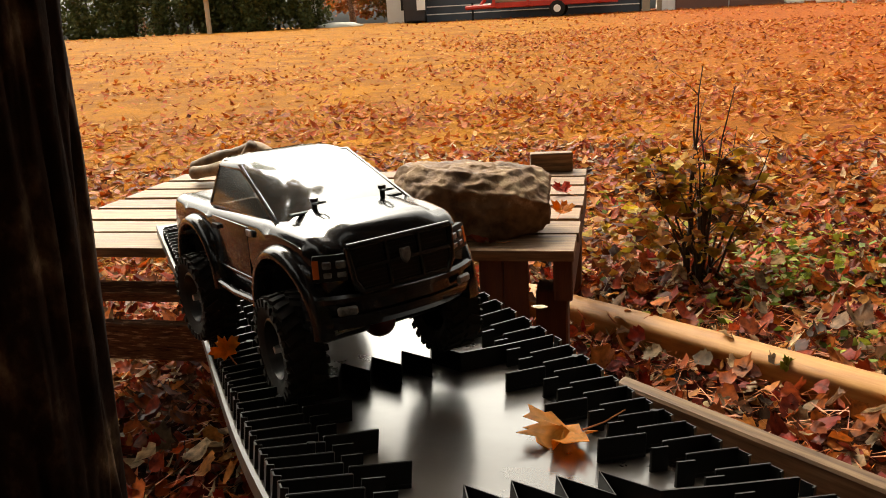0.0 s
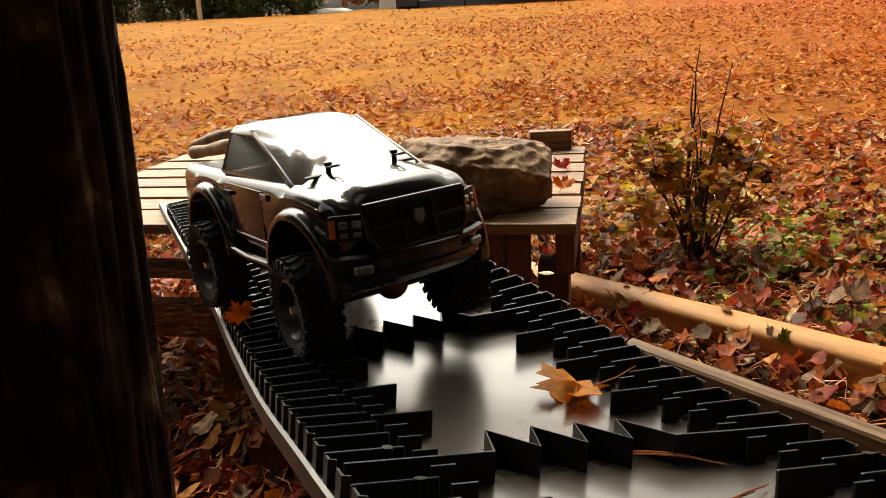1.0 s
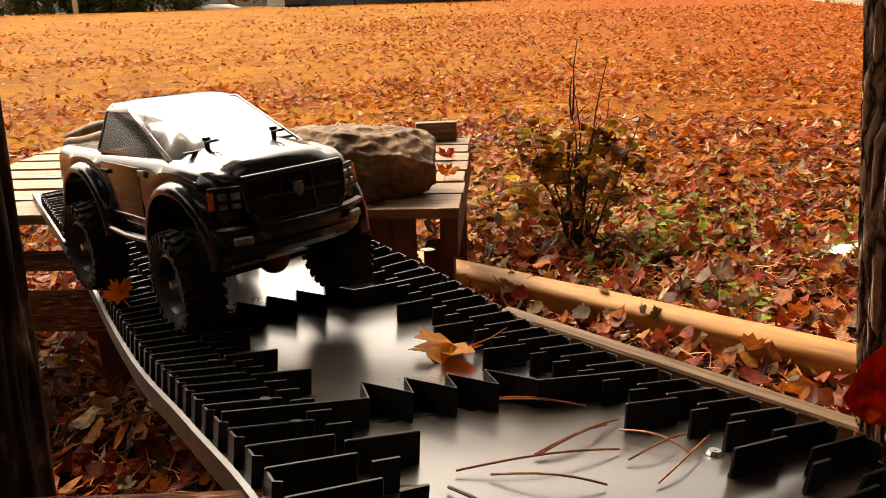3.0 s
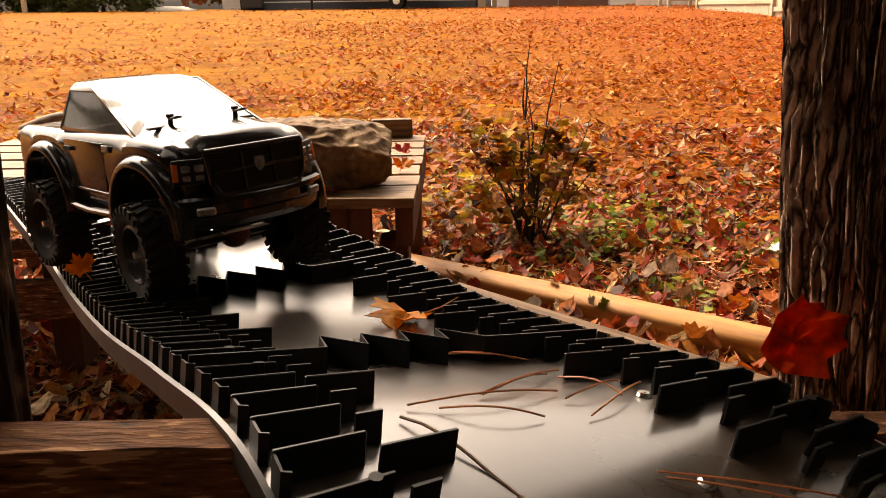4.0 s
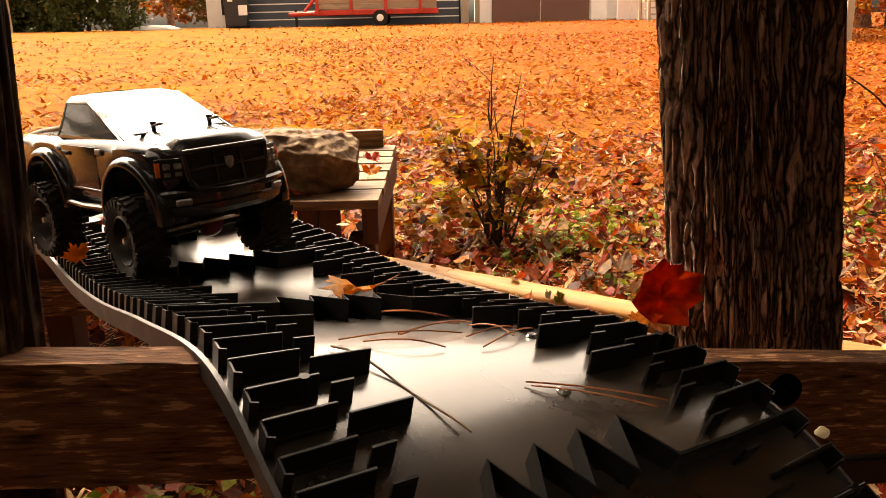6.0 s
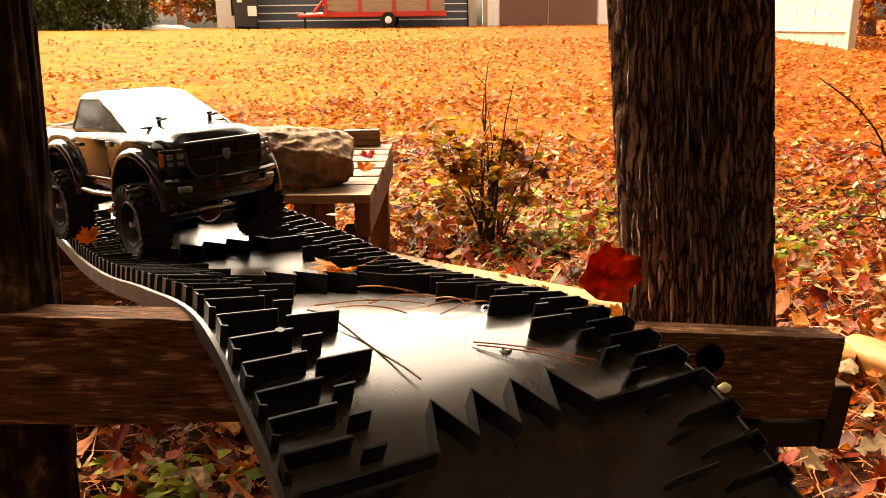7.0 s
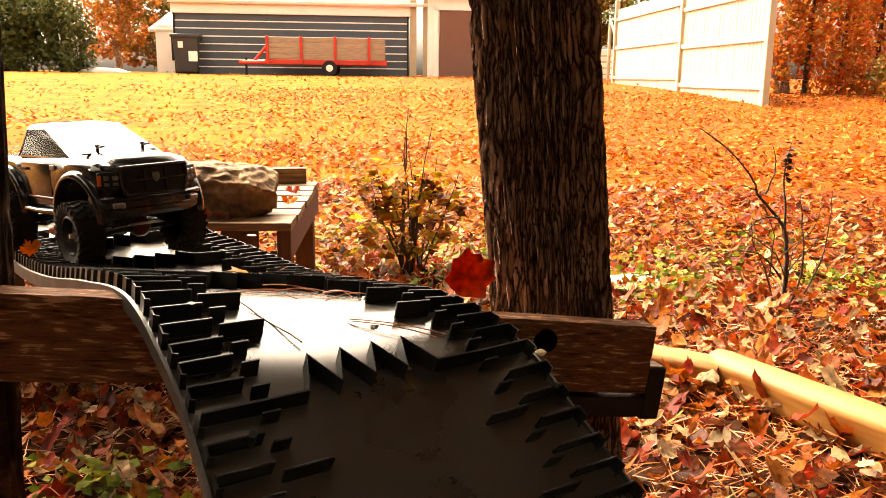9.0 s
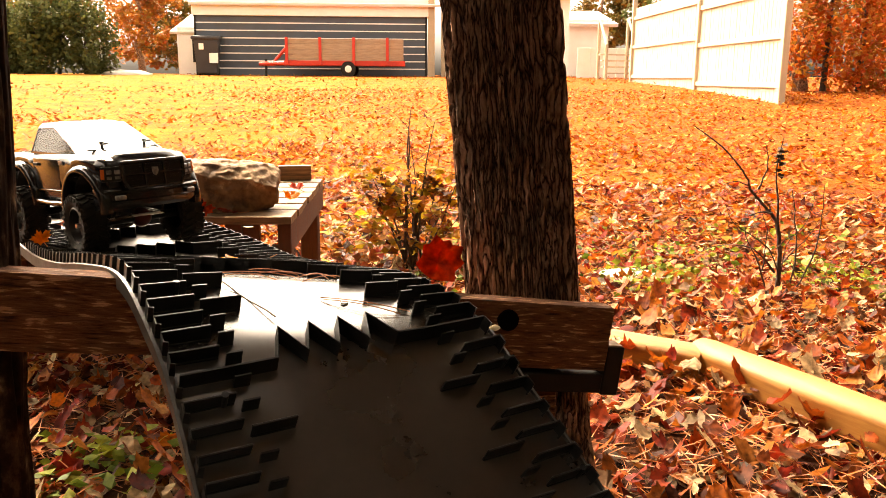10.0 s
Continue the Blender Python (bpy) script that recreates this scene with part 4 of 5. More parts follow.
part("grille_mesh", bm, M_FIN, grille)
bm = bmesh.new()
shield = [(-0.007, 0.009), (0.007, 0.009), (0.0078, 0.0), (0.005, -0.007), (0, -0.011), (-0.005, -0.007), (-0.0078, 0.0)]
a = [bm.verts.new((0.0, y, z)) for y, z in shield]
b = [bm.verts.new((0.003, y * 0.85, z * 0.85)) for y, z in shield]
bm.faces.new(b)
for k in range(7):
    bm.faces.new((a[k], a[(k + 1) % 7], b[(k + 1) % 7], b[k]))
bmesh.ops.recalc_face_normals(bm, faces=bm.faces)
bmesh.ops.transform(bm, matrix=pose(0.2425, 0, 0.1665, 0, -8) @ Matrix.Diagonal((1, 0.9, 0.9, 1)), verts=bm.verts)
part("badge", bm, M_LAMP, grille, "plain silver shield shape")

# lamps set into the corners of the nose
for sy in (-1, 1):
    bm = bmesh.new()
    box(bm, (0.012, 0.036, 0.029), pose(0.2210, sy * 0.0815, 0.1655, 0, -8, sy * 30), 0.003, 2)
    lamp = smooth(part("headlight", bm, M_TRIM, truck, "dark headlight with clear lens and amber corner"))
    bm = bmesh.new()
    box(bm, (0.003, 0.0075, 0.021), pose(0.2178, sy * 0.0965, 0.1660, 0, -8, sy * 34), 0.001, 1)
    part("amber_corner", bm, M_AMBER, lamp)
    for k, (dy, dz, w, h) in enumerate(((-0.010, 0.0045, 0.011, 0.0085), (0.003, 0.0045, 0.010, 0.0085), (-0.010, -0.0065, 0.011, 0.0075), (0.003, -0.0065, 0.010, 0.0075))):
        bm = bmesh.new()
        box(bm, (0.003, w, h), pose(0.2268 - dy * 0.56, sy * (0.0840 + dy), 0.1655 + dz, 0, -8, sy * 30), 0.0015, 1)
        part("reflector", bm, M_LAMP, lamp)
    bm = bmesh.new()
    box(bm, (0.006, 0.022, 0.010), pose(0.2405, sy * 0.076, 0.1205, 0, 0, sy * 20), 0.002, 1)
    part("fog_light", bm, M_LAMP, truck)

# front bumper, bowed, with an upper roll, an air slot and a lower lip
bm = bmesh.new()
rings = []
for i in range(25):
    y = -0.108 + 0.216 * i / 24
    bow = 0.250 - 0.032 * (abs(y) / 0.108) ** 2.6
    rings.append([bm.verts.new((bow + dx, y, z)) for dx, z in ((-0.024, 0.1375), (-0.004, 0.1365), (0.0, 0.1335), (0.0005, 0.1285), (-0.004, 0.1265), (-0.004, 0.1155), (0.0, 0.1135), (0.0, 0.105), (-0.005, 0.098), (-0.024, 0.096))])
m = len(rings[0])
for a, b in zip(rings, rings[1:]):
    for k in range(m):
        bm.faces.new((a[k], a[(k + 1) % m], b[(k + 1) % m], b[k]))
bm.faces.new(rings[0])
bm.faces.new(rings[-1][::-1])
bmesh.ops.recalc_face_normals(bm, faces=bm.faces)
smooth(part("front_bumper", bm, M_PAINT, truck), 35)

# body clips on the hood
for sy in (-1, 1):
    bm = bmesh.new()
    cyl(bm, 0.0032, 0.0032, 0.014, pose(0.126, sy * 0.046, 0.2145), 12)
    post = part("body_post", bm, M_FIN, truck)
    bm = bmesh.new()
    loop = [(0.0, 0, 0), (0.010, 0.004, 0.001), (0.022, 0.0045, 0.003), (0.026, 0.0, 0.004), (0.022, -0.0045, 0.003), (0.010, -0.004, 0.001), (0.0, -0.001, 0.0)]
    tube(bm, [Vector(p) + Vector((0.124, sy * 0.046, 0.2185)) for p in loop], [0.0014] * 7, 6)
    cyl(bm, 0.005, 0.005, 0.004, pose(0.126, sy * 0.046, 0.2225), 10)
    part("body_clip", bm, M_FIN, post)

# chassis, axles, links and springs
for sy in (-1, 1):
    bm = bmesh.new()
    box(bm, (0.42, 0.006, 0.022), pose(-0.01, sy * 0.032, 0.092), 0.001)
    part("chassis_rail", bm, M_TRIM, truck)
bm = bmesh.new()
box(bm, (0.12, 0.07, 0.012), pose(0.0, 0, 0.076), 0.003)
part("skid_plate", bm, M_TRIM, truck)
bm = bmesh.new()
cyl(bm, 0.028, 0.028, 0.055, pose(0.03, 0, 0.105, 0, 90), 18)
box(bm, (0.09, 0.04, 0.03), pose(-0.06, 0.0, 0.1), 0.003)
part("motor", bm, M_DIFF, truck)
for cx in (WB / 2, -WB / 2):
    bm = bmesh.new()
    cyl(bm, 0.009, 0.009, TR - 0.03, pose(cx, 0, WR, 90), 14)
    axle = part("axle", bm, M_TRIM, truck)
    bm = bmesh.new()
    bmesh.ops.create_uvsphere(bm, u_segments=16, v_segments=10, radius=0.021, matrix=pose(cx, 0.012, WR))
    smooth(part("gear_housing", bm, M_DIFF, axle))
    for sy in (-1, 1):
        s = 1 if cx > 0 else -1
        bm = bmesh.new()
        tube(bm, [(cx - s * 0.005, sy * 0.05, WR - 0.006), (cx - s * 0.10, sy * 0.028, 0.082)], [0.0035, 0.0035], 8)
        part("suspension_link", bm, M_TRIM, truck)
        bm = bmesh.new()
        a, b = Vector((cx, sy * 0.058, WR + 0.006)), Vector((cx - s * 0.012, sy * 0.046, 0.158))
        tube(bm, [a, b], [0.0055, 0.0055], 10)
        shock = part("shock", bm, M_TRIM, truck)
        bm = bmesh.new()
        helix = []
        for i in range(91):
            f = i / 90
            w = f * 2 * math.pi * 8
            helix.append(a.lerp(b, 0.12 + 0.78 * f) + Vector((math.cos(w), math.sin(w), 0)) * 0.0088)
        tube(bm, helix, [0.0013] * 91, 5)
        smooth(part("coil_spring", bm, M_RIM, shock))
bm = bmesh.new()
tube(bm, [(WB / 2 + 0.018, -0.07, WR + 0.006), (WB / 2 + 0.022, 0, WR + 0.008), (WB / 2 + 0.018, 0.07, WR + 0.006)], [0.003] * 3, 8)
part("steering_rod", bm, M_STEEL, truck)


def tyre_mesh():
    bm = bmesh.new()
    hw = 0.0255
    prof = [(0.038, -hw * 0.80), (0.046, -hw * 1.0), (0.055, -hw * 1.04), (0.0605, -hw * 0.93), (0.0625, -hw * 0.6), (0.063, 0.0), (0.0625, hw * 0.6), (0.0605, hw * 0.93), (0.055, hw * 1.04), (0.046, hw * 1.0), (0.038, hw * 0.80)]
    n = 48
    rings = [[bm.verts.new((r * math.cos(2 * math.pi * k / n), y, r * math.sin(2 * math.pi * k / n))) for r, y in prof] for k in range(n)]
    for k in range(n):
        a, b = rings[k], rings[(k + 1) % n]
        for j in range(len(prof) - 1):
            bm.faces.new((a[j], a[j + 1], b[j + 1], b[j]))
    lugs = 26
    for k in range(lugs):
        w = 360 / lugs * k
        for y, off, yaw in ((-0.013, 0.0, 24), (0.013, 0.5, -24)):
            m = pose(0, 0, 0, 0, -(w + off * 360 / lugs), 0) @ pose(0.0632, y * 0.95, 0, yaw, 0, 0)
            box(bm, (0.0055, 0.021, 0.0082), m, 0.0)
        for y, off in ((-0.0262, 0.25), (0.0262, 0.75)):
            m = pose(0, 0, 0, 0, -(w + off * 360 / lugs), 0) @ pose(0.0585, y, 0, 0, 0, 0)
            box(bm, (0.010, 0.004, 0.0075), m, 0.0)
    bmesh.ops.recalc_face_normals(bm, faces=bm.faces)
    return bm


def rim_mesh(out):
    bm = bmesh.new()
    n = 36
    prof = [(0.0395, -0.021), (0.0395, 0.021), (0.036, 0.0225), (0.034, 0.016), (0.030, 0.004), (0.012, 0.006), (0.010, 0.012), (0.0, 0.012)]
    rings = [[bm.verts.new((r * math.cos(2 * math.pi * k / n), y * out, r * math.sin(2 * math.pi * k / n))) for r, y in prof[:-1]] for k in range(n)]
    for k in range(n):
        a, b = rings[k], rings[(k + 1) % n]
        for j in range(len(prof) - 2):
            bm.faces.new((a[j], a[j + 1], b[j + 1], b[j]))
    bm.faces.new([r[-1] for r in rings])
    for k in range(6):
        w = 60 * k
        cyl(bm, 0.0018, 0.0018, 0.004, pose(0.022 * math.cos(radians(w)), out * 0.006, 0.022 * math.sin(radians(w)), 90), 6)
    bmesh.ops.recalc_face_normals(bm, faces=bm.faces)
    return bm


TYRE = None
for cx in (WB / 2, -WB / 2):
    for sy in (-1, 1):
        if TYRE is None:
            tyre = smooth(part("tyre", tyre_mesh(), M_TYRE), 30)
            TYRE = tyre.data
        else:
            tyre = new("tyre", TYRE)
        hub = new("wheel")
        hub.parent = truck
        hub.matrix_local = pose(cx, sy * TR / 2, WR, 0, random.uniform(0, 14), -6 if cx > 0 else 0) @ Matrix.Diagonal((0.96, 0.88, 0.96, 1))
        tyre.parent = hub
        smooth(part("rim", rim_mesh(sy), M_RIM, hub))
        bm = bmesh.new()
        cyl(bm, 0.0055, 0.005, 0.012, pose(0, sy * 0.016, 0, 90), 6)
        part("wheel_nut", bm, M_STEEL, hub, "bright steel hub nut")

# ---- single leaves and small litter ----


def maple_outline():
    half = [(0.0, 1.0), (0.13, 0.70), (0.30, 0.76), (0.25, 0.45), (0.62, 0.62), (0.70, 0.44), (0.95, 0.38), (0.68, 0.16), (0.78, 0.0), (0.40, -0.10), (0.38, -0.36), (0.05, -0.24)]
    return [(-x, y) for x, y in half[:0:-1]] + half


def broad_outline():
    half = [(0.0, 0.92), (0.18, 0.80), (0.52, 0.90), (0.58, 0.52), (0.78, 0.40), (0.64, 0.0), (0.74, -0.32), (0.36, -0.50), (0.05, -0.58)]
    return [(-x, y) for x, y in half[:0:-1]] + half


def oval_outline():
    return [(0.42 * math.sin(math.pi * f) * (1 if s else -1), -0.8 + 1.8 * f) for s, fs in ((0, [i / 8 for i in range(9)]), (1, [i / 8 for i in range(7, 0, -1)])) for f in fs]


def leaf(label, m, size, material, curl=0.4, kind="maple", seed=0):
    rnd = random.Random(seed)
    pts = {"maple": maple_outline, "broad": broad_outline, "oval": oval_outline}[kind]()
    bm = bmesh.new()
    cols = []
    for x, y in pts:
        line = []
        for k in (0.33, 0.67, 1.0):
            px, py = x * k, y * k
            z = curl * (px * px * 0.8 + 0.35 * py * py * (1 if rnd.random() > 0.2 else 0.6)) + 0.30 * noise.noise(Vector((px * 2.4, py * 2.4, seed * 1.7))) + 0.10 * noise.noise(Vector((px * 7, py * 7, seed)))
            line.append(bm.verts.new((px * size / 2, py * size / 2, z * size / 2)))
        cols.append(line)
    c = bm.verts.new((0, 0, 0))
    n = len(cols)
    last = n
    for i in range(last):
        a, b = cols[i], cols[(i + 1) % n]
        bm.faces.new((c, a[0], b[0]))
        bm.faces.new((a[0], a[1], b[1], b[0]))
        bm.faces.new((a[1], a[2], b[2], b[1]))
    bmesh.ops.recalc_face_normals(bm, faces=bm.faces)
    bmesh.ops.solidify(bm, geom=bm.faces[:], thickness=0.0006)
    ob = smooth(part("leaf", bm, material), 60)
    ob.matrix_world = m
    bm = bmesh.new()
    tail = -0.8 if kind != "maple" else -0.25
    tube(bm, [(0, tail * size / 2, 0.0), (size * 0.02, (tail - 0.45) * size / 2, size * 0.03), (size * 0.05, (tail - 0.9) * size / 2, size * 0.1)], [0.0011, 0.0009, 0.0008], 5)
    part("leaf_stalk", bm, M_NEEDLE, ob)
    return tagged(ob, label, "leaf", "fallen leaves on the course")


def at(x, y, z, rx=0, ry=0, rz=0):
    return pose(x, y, z, rx, ry, rz)


leaf("maroon curled maple leaf lying on the black belt", on_belt(0.668, 0.37, 0.022) @ pose(0, 0, 0, -38, 18, 150), 0.085, M_DARK_LEAF, 0.9, seed=1)
leaf("dry orange maple leaf curled on the black belt", on_belt(1.366, 0.725, 0.010) @ pose(0, 0, 0, -5, 4, 80), 0.110, M_ORANGE_LEAF, 0.45, seed=2)
leaf("red-brown oval leaf standing between the belt cleats", at(-0.335, 1.05, 0.525, 78, 8, -12), 0.075, M_DARK_LEAF, 0.2, "oval", 3)
leaf("small orange leaf caught between the belt cleats", at(-0.276, 0.895, 0.515, 62, -20, 30), 0.045, M_ORANGE_LEAF, 0.6, "maple", 4)
leaf("small red leaf on the edge of the belt", at(-0.322, 1.00, 0.512, 40, 10, 60), 0.030, M_RED_LEAF, 0.6, "maple", 12)
leaf("orange-red leaf leaning on the pallet below the rock", at(-0.015, 1.575, 0.452, 62, 12, 8), 0.085, M_RED_LEAF, 0.25, "maple", 5)
leaf("large bright red spotted maple leaf held against the tree", at(0.408, 0.470, 0.530, 82, 25, -10), 0.094, M_RED_LEAF, 0.9, "broad", 6)
leaf("red leaf lying flat on the pallet boards", at(0.285, 2.02, 0.452, 22, 0, 40), 0.075, M_RED_LEAF, 0.5, "maple", 7)
leaf("orange leaf lying on the pallet boards", at(0.248, 1.79, 0.454, 30, 8, -30), 0.065, M_ORANGE_LEAF, 0.6, "maple", 8)
leaf("red leaf on the pallet beside the branch", at(-0.53, 2.46, 0.452, 15, 5, 20), 0.08, M_RED_LEAF, 0.5, "maple", 9)
leaf("brown leaf lying on the pallet by the rock", at(0.06, 1.585, 0.449, 6, 0, 70), 0.07, M_DARK_LEAF, 0.3, "oval", 10)
leaf("green ivy leaf on the edging timber", at(0.745, 1.70, 0.085, 62, 0, 30), 0.06, M_GREEN, 0.2, "maple", 13)

# pine needles lying on the belt
for a, b in (((1.654, 0.308), (1.640, 0.62)), ((1.664, 0.35), (1.690, 0.50)), ((1.638, 0.467), (1.573, 0.75)), ((1.640, 0.47), (1.585, 0.70)), ((1.504, 0.542), (1.533, 0.75)), ((1.695, 0.583), (1.627, 0.833)), ((1.66, 0.60), (1.62, 0.80)),
             ((1.50, 0.56), (1.525, 0.73)), ((1.60, 0.70), (1.66, 0.72)), ((1.766, 0.558), (1.810, 0.80)), ((1.772, 0.56), (1.816, 0.76))):
    bm = bmesh.new()
    pts = []
    for i in range(7):
        f = i / 6
        d, u = a[0] + (b[0] - a[0]) * f, a[1] + (b[1] - a[1]) * f
        d += skew(d) * (u - 0.5)
        pts.append(on_belt(d + 0.006 * math.sin(f * 3), u, 0.003 + 0.006 * math.sin(f * math.pi)).translation)
    tube(bm, pts, [0.0008] * 7, 5)
    ob = part("pine_needle", bm, M_NEEDLE)
    tagged(ob, "dry russet pine needle lying on the belt", "pine needle", "pine needles on the belt")
bm = bmesh.new()
pts = [on_belt(1.671 + 0.147 * i / 8 + 0.06 * (0.267 + 0.09 * i / 8 - 0.5), 0.267 + 0.09 * i / 8, 0.003 + 0.003 * math.sin(i)).translation for i in range(9)]
tube(bm, pts, [0.0010] * 9, 6, 0.3)
tagged(part("twig", bm, M_STICK), "thin brown twig lying across the belt", "twig")
for nm, m, sz, lab in (("wood_chip", on_belt(1.92, 0.972, 0.027), 0.010, "small yellow leaf scrap on the belt edge"), ("popped_seed", at(0.112, 1.04, 0.50), 0.012, "pale cream seed husk on the belt edge")):
    bm = bmesh.new()
    bmesh.ops.create_icosphere(bm, subdivisions=3, radius=sz / 2)
    for v in bm.verts:
        v.co *= 1 + 0.6 * noise.noise(v.co * 160)
        v.co.x, v.co.z = v.co.x * 1.7, v.co.z * 0.22
    ob = smooth(part(nm, bm, M_CHIP))
    ob.matrix_world = m
    tagged(ob, lab, "debris")

# ---- shrubs ----


def shrub(name, label, x, y, stems, leaves, leaf_blobs, material, seed, leaf_size=0.05):
    rnd = random.Random(seed)
    top = thing(name, label, "shrub", pose(x, y, ground_z(x, y)))
    for dx, dy, h, r, bend in stems:
        bm = bmesh.new()
        pts, rad = [], []
        sx, sy = rnd.uniform(-0.05, 0.05), rnd.uniform(-0.05, 0.05)
        for j in range(9):
            f = j / 8
            pts.append((sx + dx * f + bend * math.sin(f * 2.6) * 0.5 + rnd.uniform(-0.006, 0.006), sy + dy * f + rnd.uniform(-0.006, 0.006), h * f))
            rad.append(r * (1 - 0.75 * f))
        tube(bm, pts, rad, 6, 0.3)
        for k in range(rnd.randint(2, 5)):
            j = rnd.randint(3, 7)
            p = Vector(pts[j])
            w = rnd.uniform(0, 6.28)
            q = p + Vector((math.cos(w), math.sin(w), 0.9)) * rnd.uniform(0.03, 0.10)
            tube(bm, [p, (p + q) / 2 + Vector((0, 0, 0.008)), q], [rad[j] * 0.5, rad[j] * 0.35, 0.0008], 5)
        part("stem", bm, M_TWIG, top)
    if leaves:
        ob = quad_cloud("foliage", clumps(leaves, leaf_blobs, np.random.default_rng(seed), 6), leaf_size, material, top)
    return top


shrub("shrub", "half-bare shrub with dark stems and orange and yellow leaves", 0.79, 2.53,
      [(0.03, 0.0, 0.70, 0.007, 0.0), (0.12, 0.02, 0.64, 0.006, -0.05), (0.0, 0.05, 0.52, 0.006, 0.02), (-0.07, 0.0, 0.50, 0.006, 0.0), (-0.15, 0.0, 0.42, 0.006, -0.03), (0.17, 0.0, 0.45, 0.005, 0.02), (0.22, -0.05, 0.28, 0.004, 0.0), (-0.22, 0.02, 0.30, 0.005, 0.02), (0.06, -0.04, 0.38, 0.006, 0.02), (-0.04, -0.05, 0.35, 0.006, -0.03), (0.10, 0.05, 0.5, 0.005, 0.03), (-0.11, 0.04, 0.46, 0.005, 0.0), (0.02, 0.02, 0.58, 0.008, 0.01), (0.05, -0.02, 0.44, 0.008, -0.02), (-0.03, 0.03, 0.40, 0.008, 0.01), (0.14, 0.03, 0.36, 0.006, 0.0), (-0.08, -0.03, 0.33, 0.007, 0.02), (0.0, 0.0, 0.28, 0.012, 0.0), (0.03, 0.0, 0.26, 0.012, 0.0)],
      760, [(-0.16, 0, 0.38, 0.12, 0.10, 0.12, 0.22), (-0.02, 0, 0.24, 0.18, 0.14, 0.16, 0.34), (0.12, 0, 0.26, 0.14, 0.1, 0.17, 0.18), (-0.24, 0, 0.16, 0.16, 0.14, 0.14, 0.26)], M_SHRUB, 21, 0.037)
sapling = thing("sapling", "leafless dark sapling bent over, with fine side twigs", "sapling", pose(2.09, 1.85, 0.0, 0, 0, -14))
for name, pts, r0 in (("stem", [(0, 0, -0.01), (-0.005, 0, 0.14), (-0.02, 0, 0.27), (-0.05, 0.01, 0.33), (-0.13, 0.02, 0.42), (-0.15, 0.02, 0.47), (-0.25, 0.02, 0.58), (-0.36, 0.03, 0.66)], 0.0095),
                      ("twig", [(-0.02, 0, 0.26), (-0.03, 0, 0.36), (-0.04, 0.01, 0.50), (-0.03, 0.0, 0.62)], 0.006),
                      ("twig", [(-0.05, 0, 0.33), (-0.10, -0.02, 0.34), (-0.15, -0.02, 0.32)], 0.005),
                      ("twig", [(0.02, 0, 0.0), (0.06, 0, 0.14), (0.05, 0.02, 0.30), (0.03, 0.02, 0.42)], 0.005),
                      ("twig", [(0.05, 0, 0.0), (0.12, 0, 0.16), (0.15, 0.02, 0.32), (0.14, 0, 0.44)], 0.004),
                      ("twig", [(-0.04, 0, 0.0), (-0.08, 0, 0.13), (-0.14, 0, 0.24), (-0.15, 0, 0.34)], 0.004),
                      ("twig", [(-0.02, 0, 0.10), (-0.12, -0.02, 0.20), (-0.26, -0.03, 0.21), (-0.36, -0.03, 0.16)], 0.004),
                      ("twig", [(0.0, 0.02, 0.12), (0.09, 0.02, 0.22), (0.20, 0.03, 0.36)], 0.003),
                      ("twig", [(-0.06, 0.02, 0.10), (-0.05, 0.03, 0.26), (-0.11, 0.03, 0.40)], 0.003),
                      ("twig", [(0.01, 0.03, 0.0), (0.03, 0.03, 0.20), (0.10, 0.02, 0.30), (0.11, 0.0, 0.46)], 0.003),
                      ("twig", [(-0.03, -0.02, 0.2), (0.05, -0.02, 0.26), (0.16, -0.03, 0.25)], 0.0025),
                      ("twig", [(0.0, -0.02, 0.05), (-0.06, -0.03, 0.20), (-0.20, -0.02, 0.30), (-0.24, 0.0, 0.40)], 0.003),
                      ("twig", [(-0.13, 0.02, 0.43), (-0.19, 0.02, 0.45), (-0.24, 0.02, 0.43)], 0.003),
                      ("twig", [(-0.10, 0.02, 0.42), (-0.07, 0.02, 0.52), (-0.09, 0.02, 0.60)], 0.004)):
    bm = bmesh.new()
    n = 4 * (len(pts) - 1) + 1
    line = [spline(pts, i * (len(pts) - 1) / (n - 1)) + Vector((random.uniform(-1, 1), random.uniform(-1, 1), 0)) * 0.003 for i in range(n)]
    tube(bm, line, [r0 * (1 - 0.8 * i / (n - 1)) for i in range(n)], 7, 0.4)
    part(name, bm, M_TWIG, sapling)
quad_cloud("dry_leaf_cluster", np.random.normal(size=(26, 3)) * np.array([0.008, 0.008, 0.03]) + np.array([-0.035, 0.0, 0.54]), 0.022, M_TWIG, sapling)
quad_cloud("dry_leaf_cluster", np.random.normal(size=(18, 3)) * np.array([0.025, 0.02, 0.012]) + np.array([-0.13, -0.02, 0.32]), 0.022, M_TWIG, sapling)

# ---- leaf litter ----


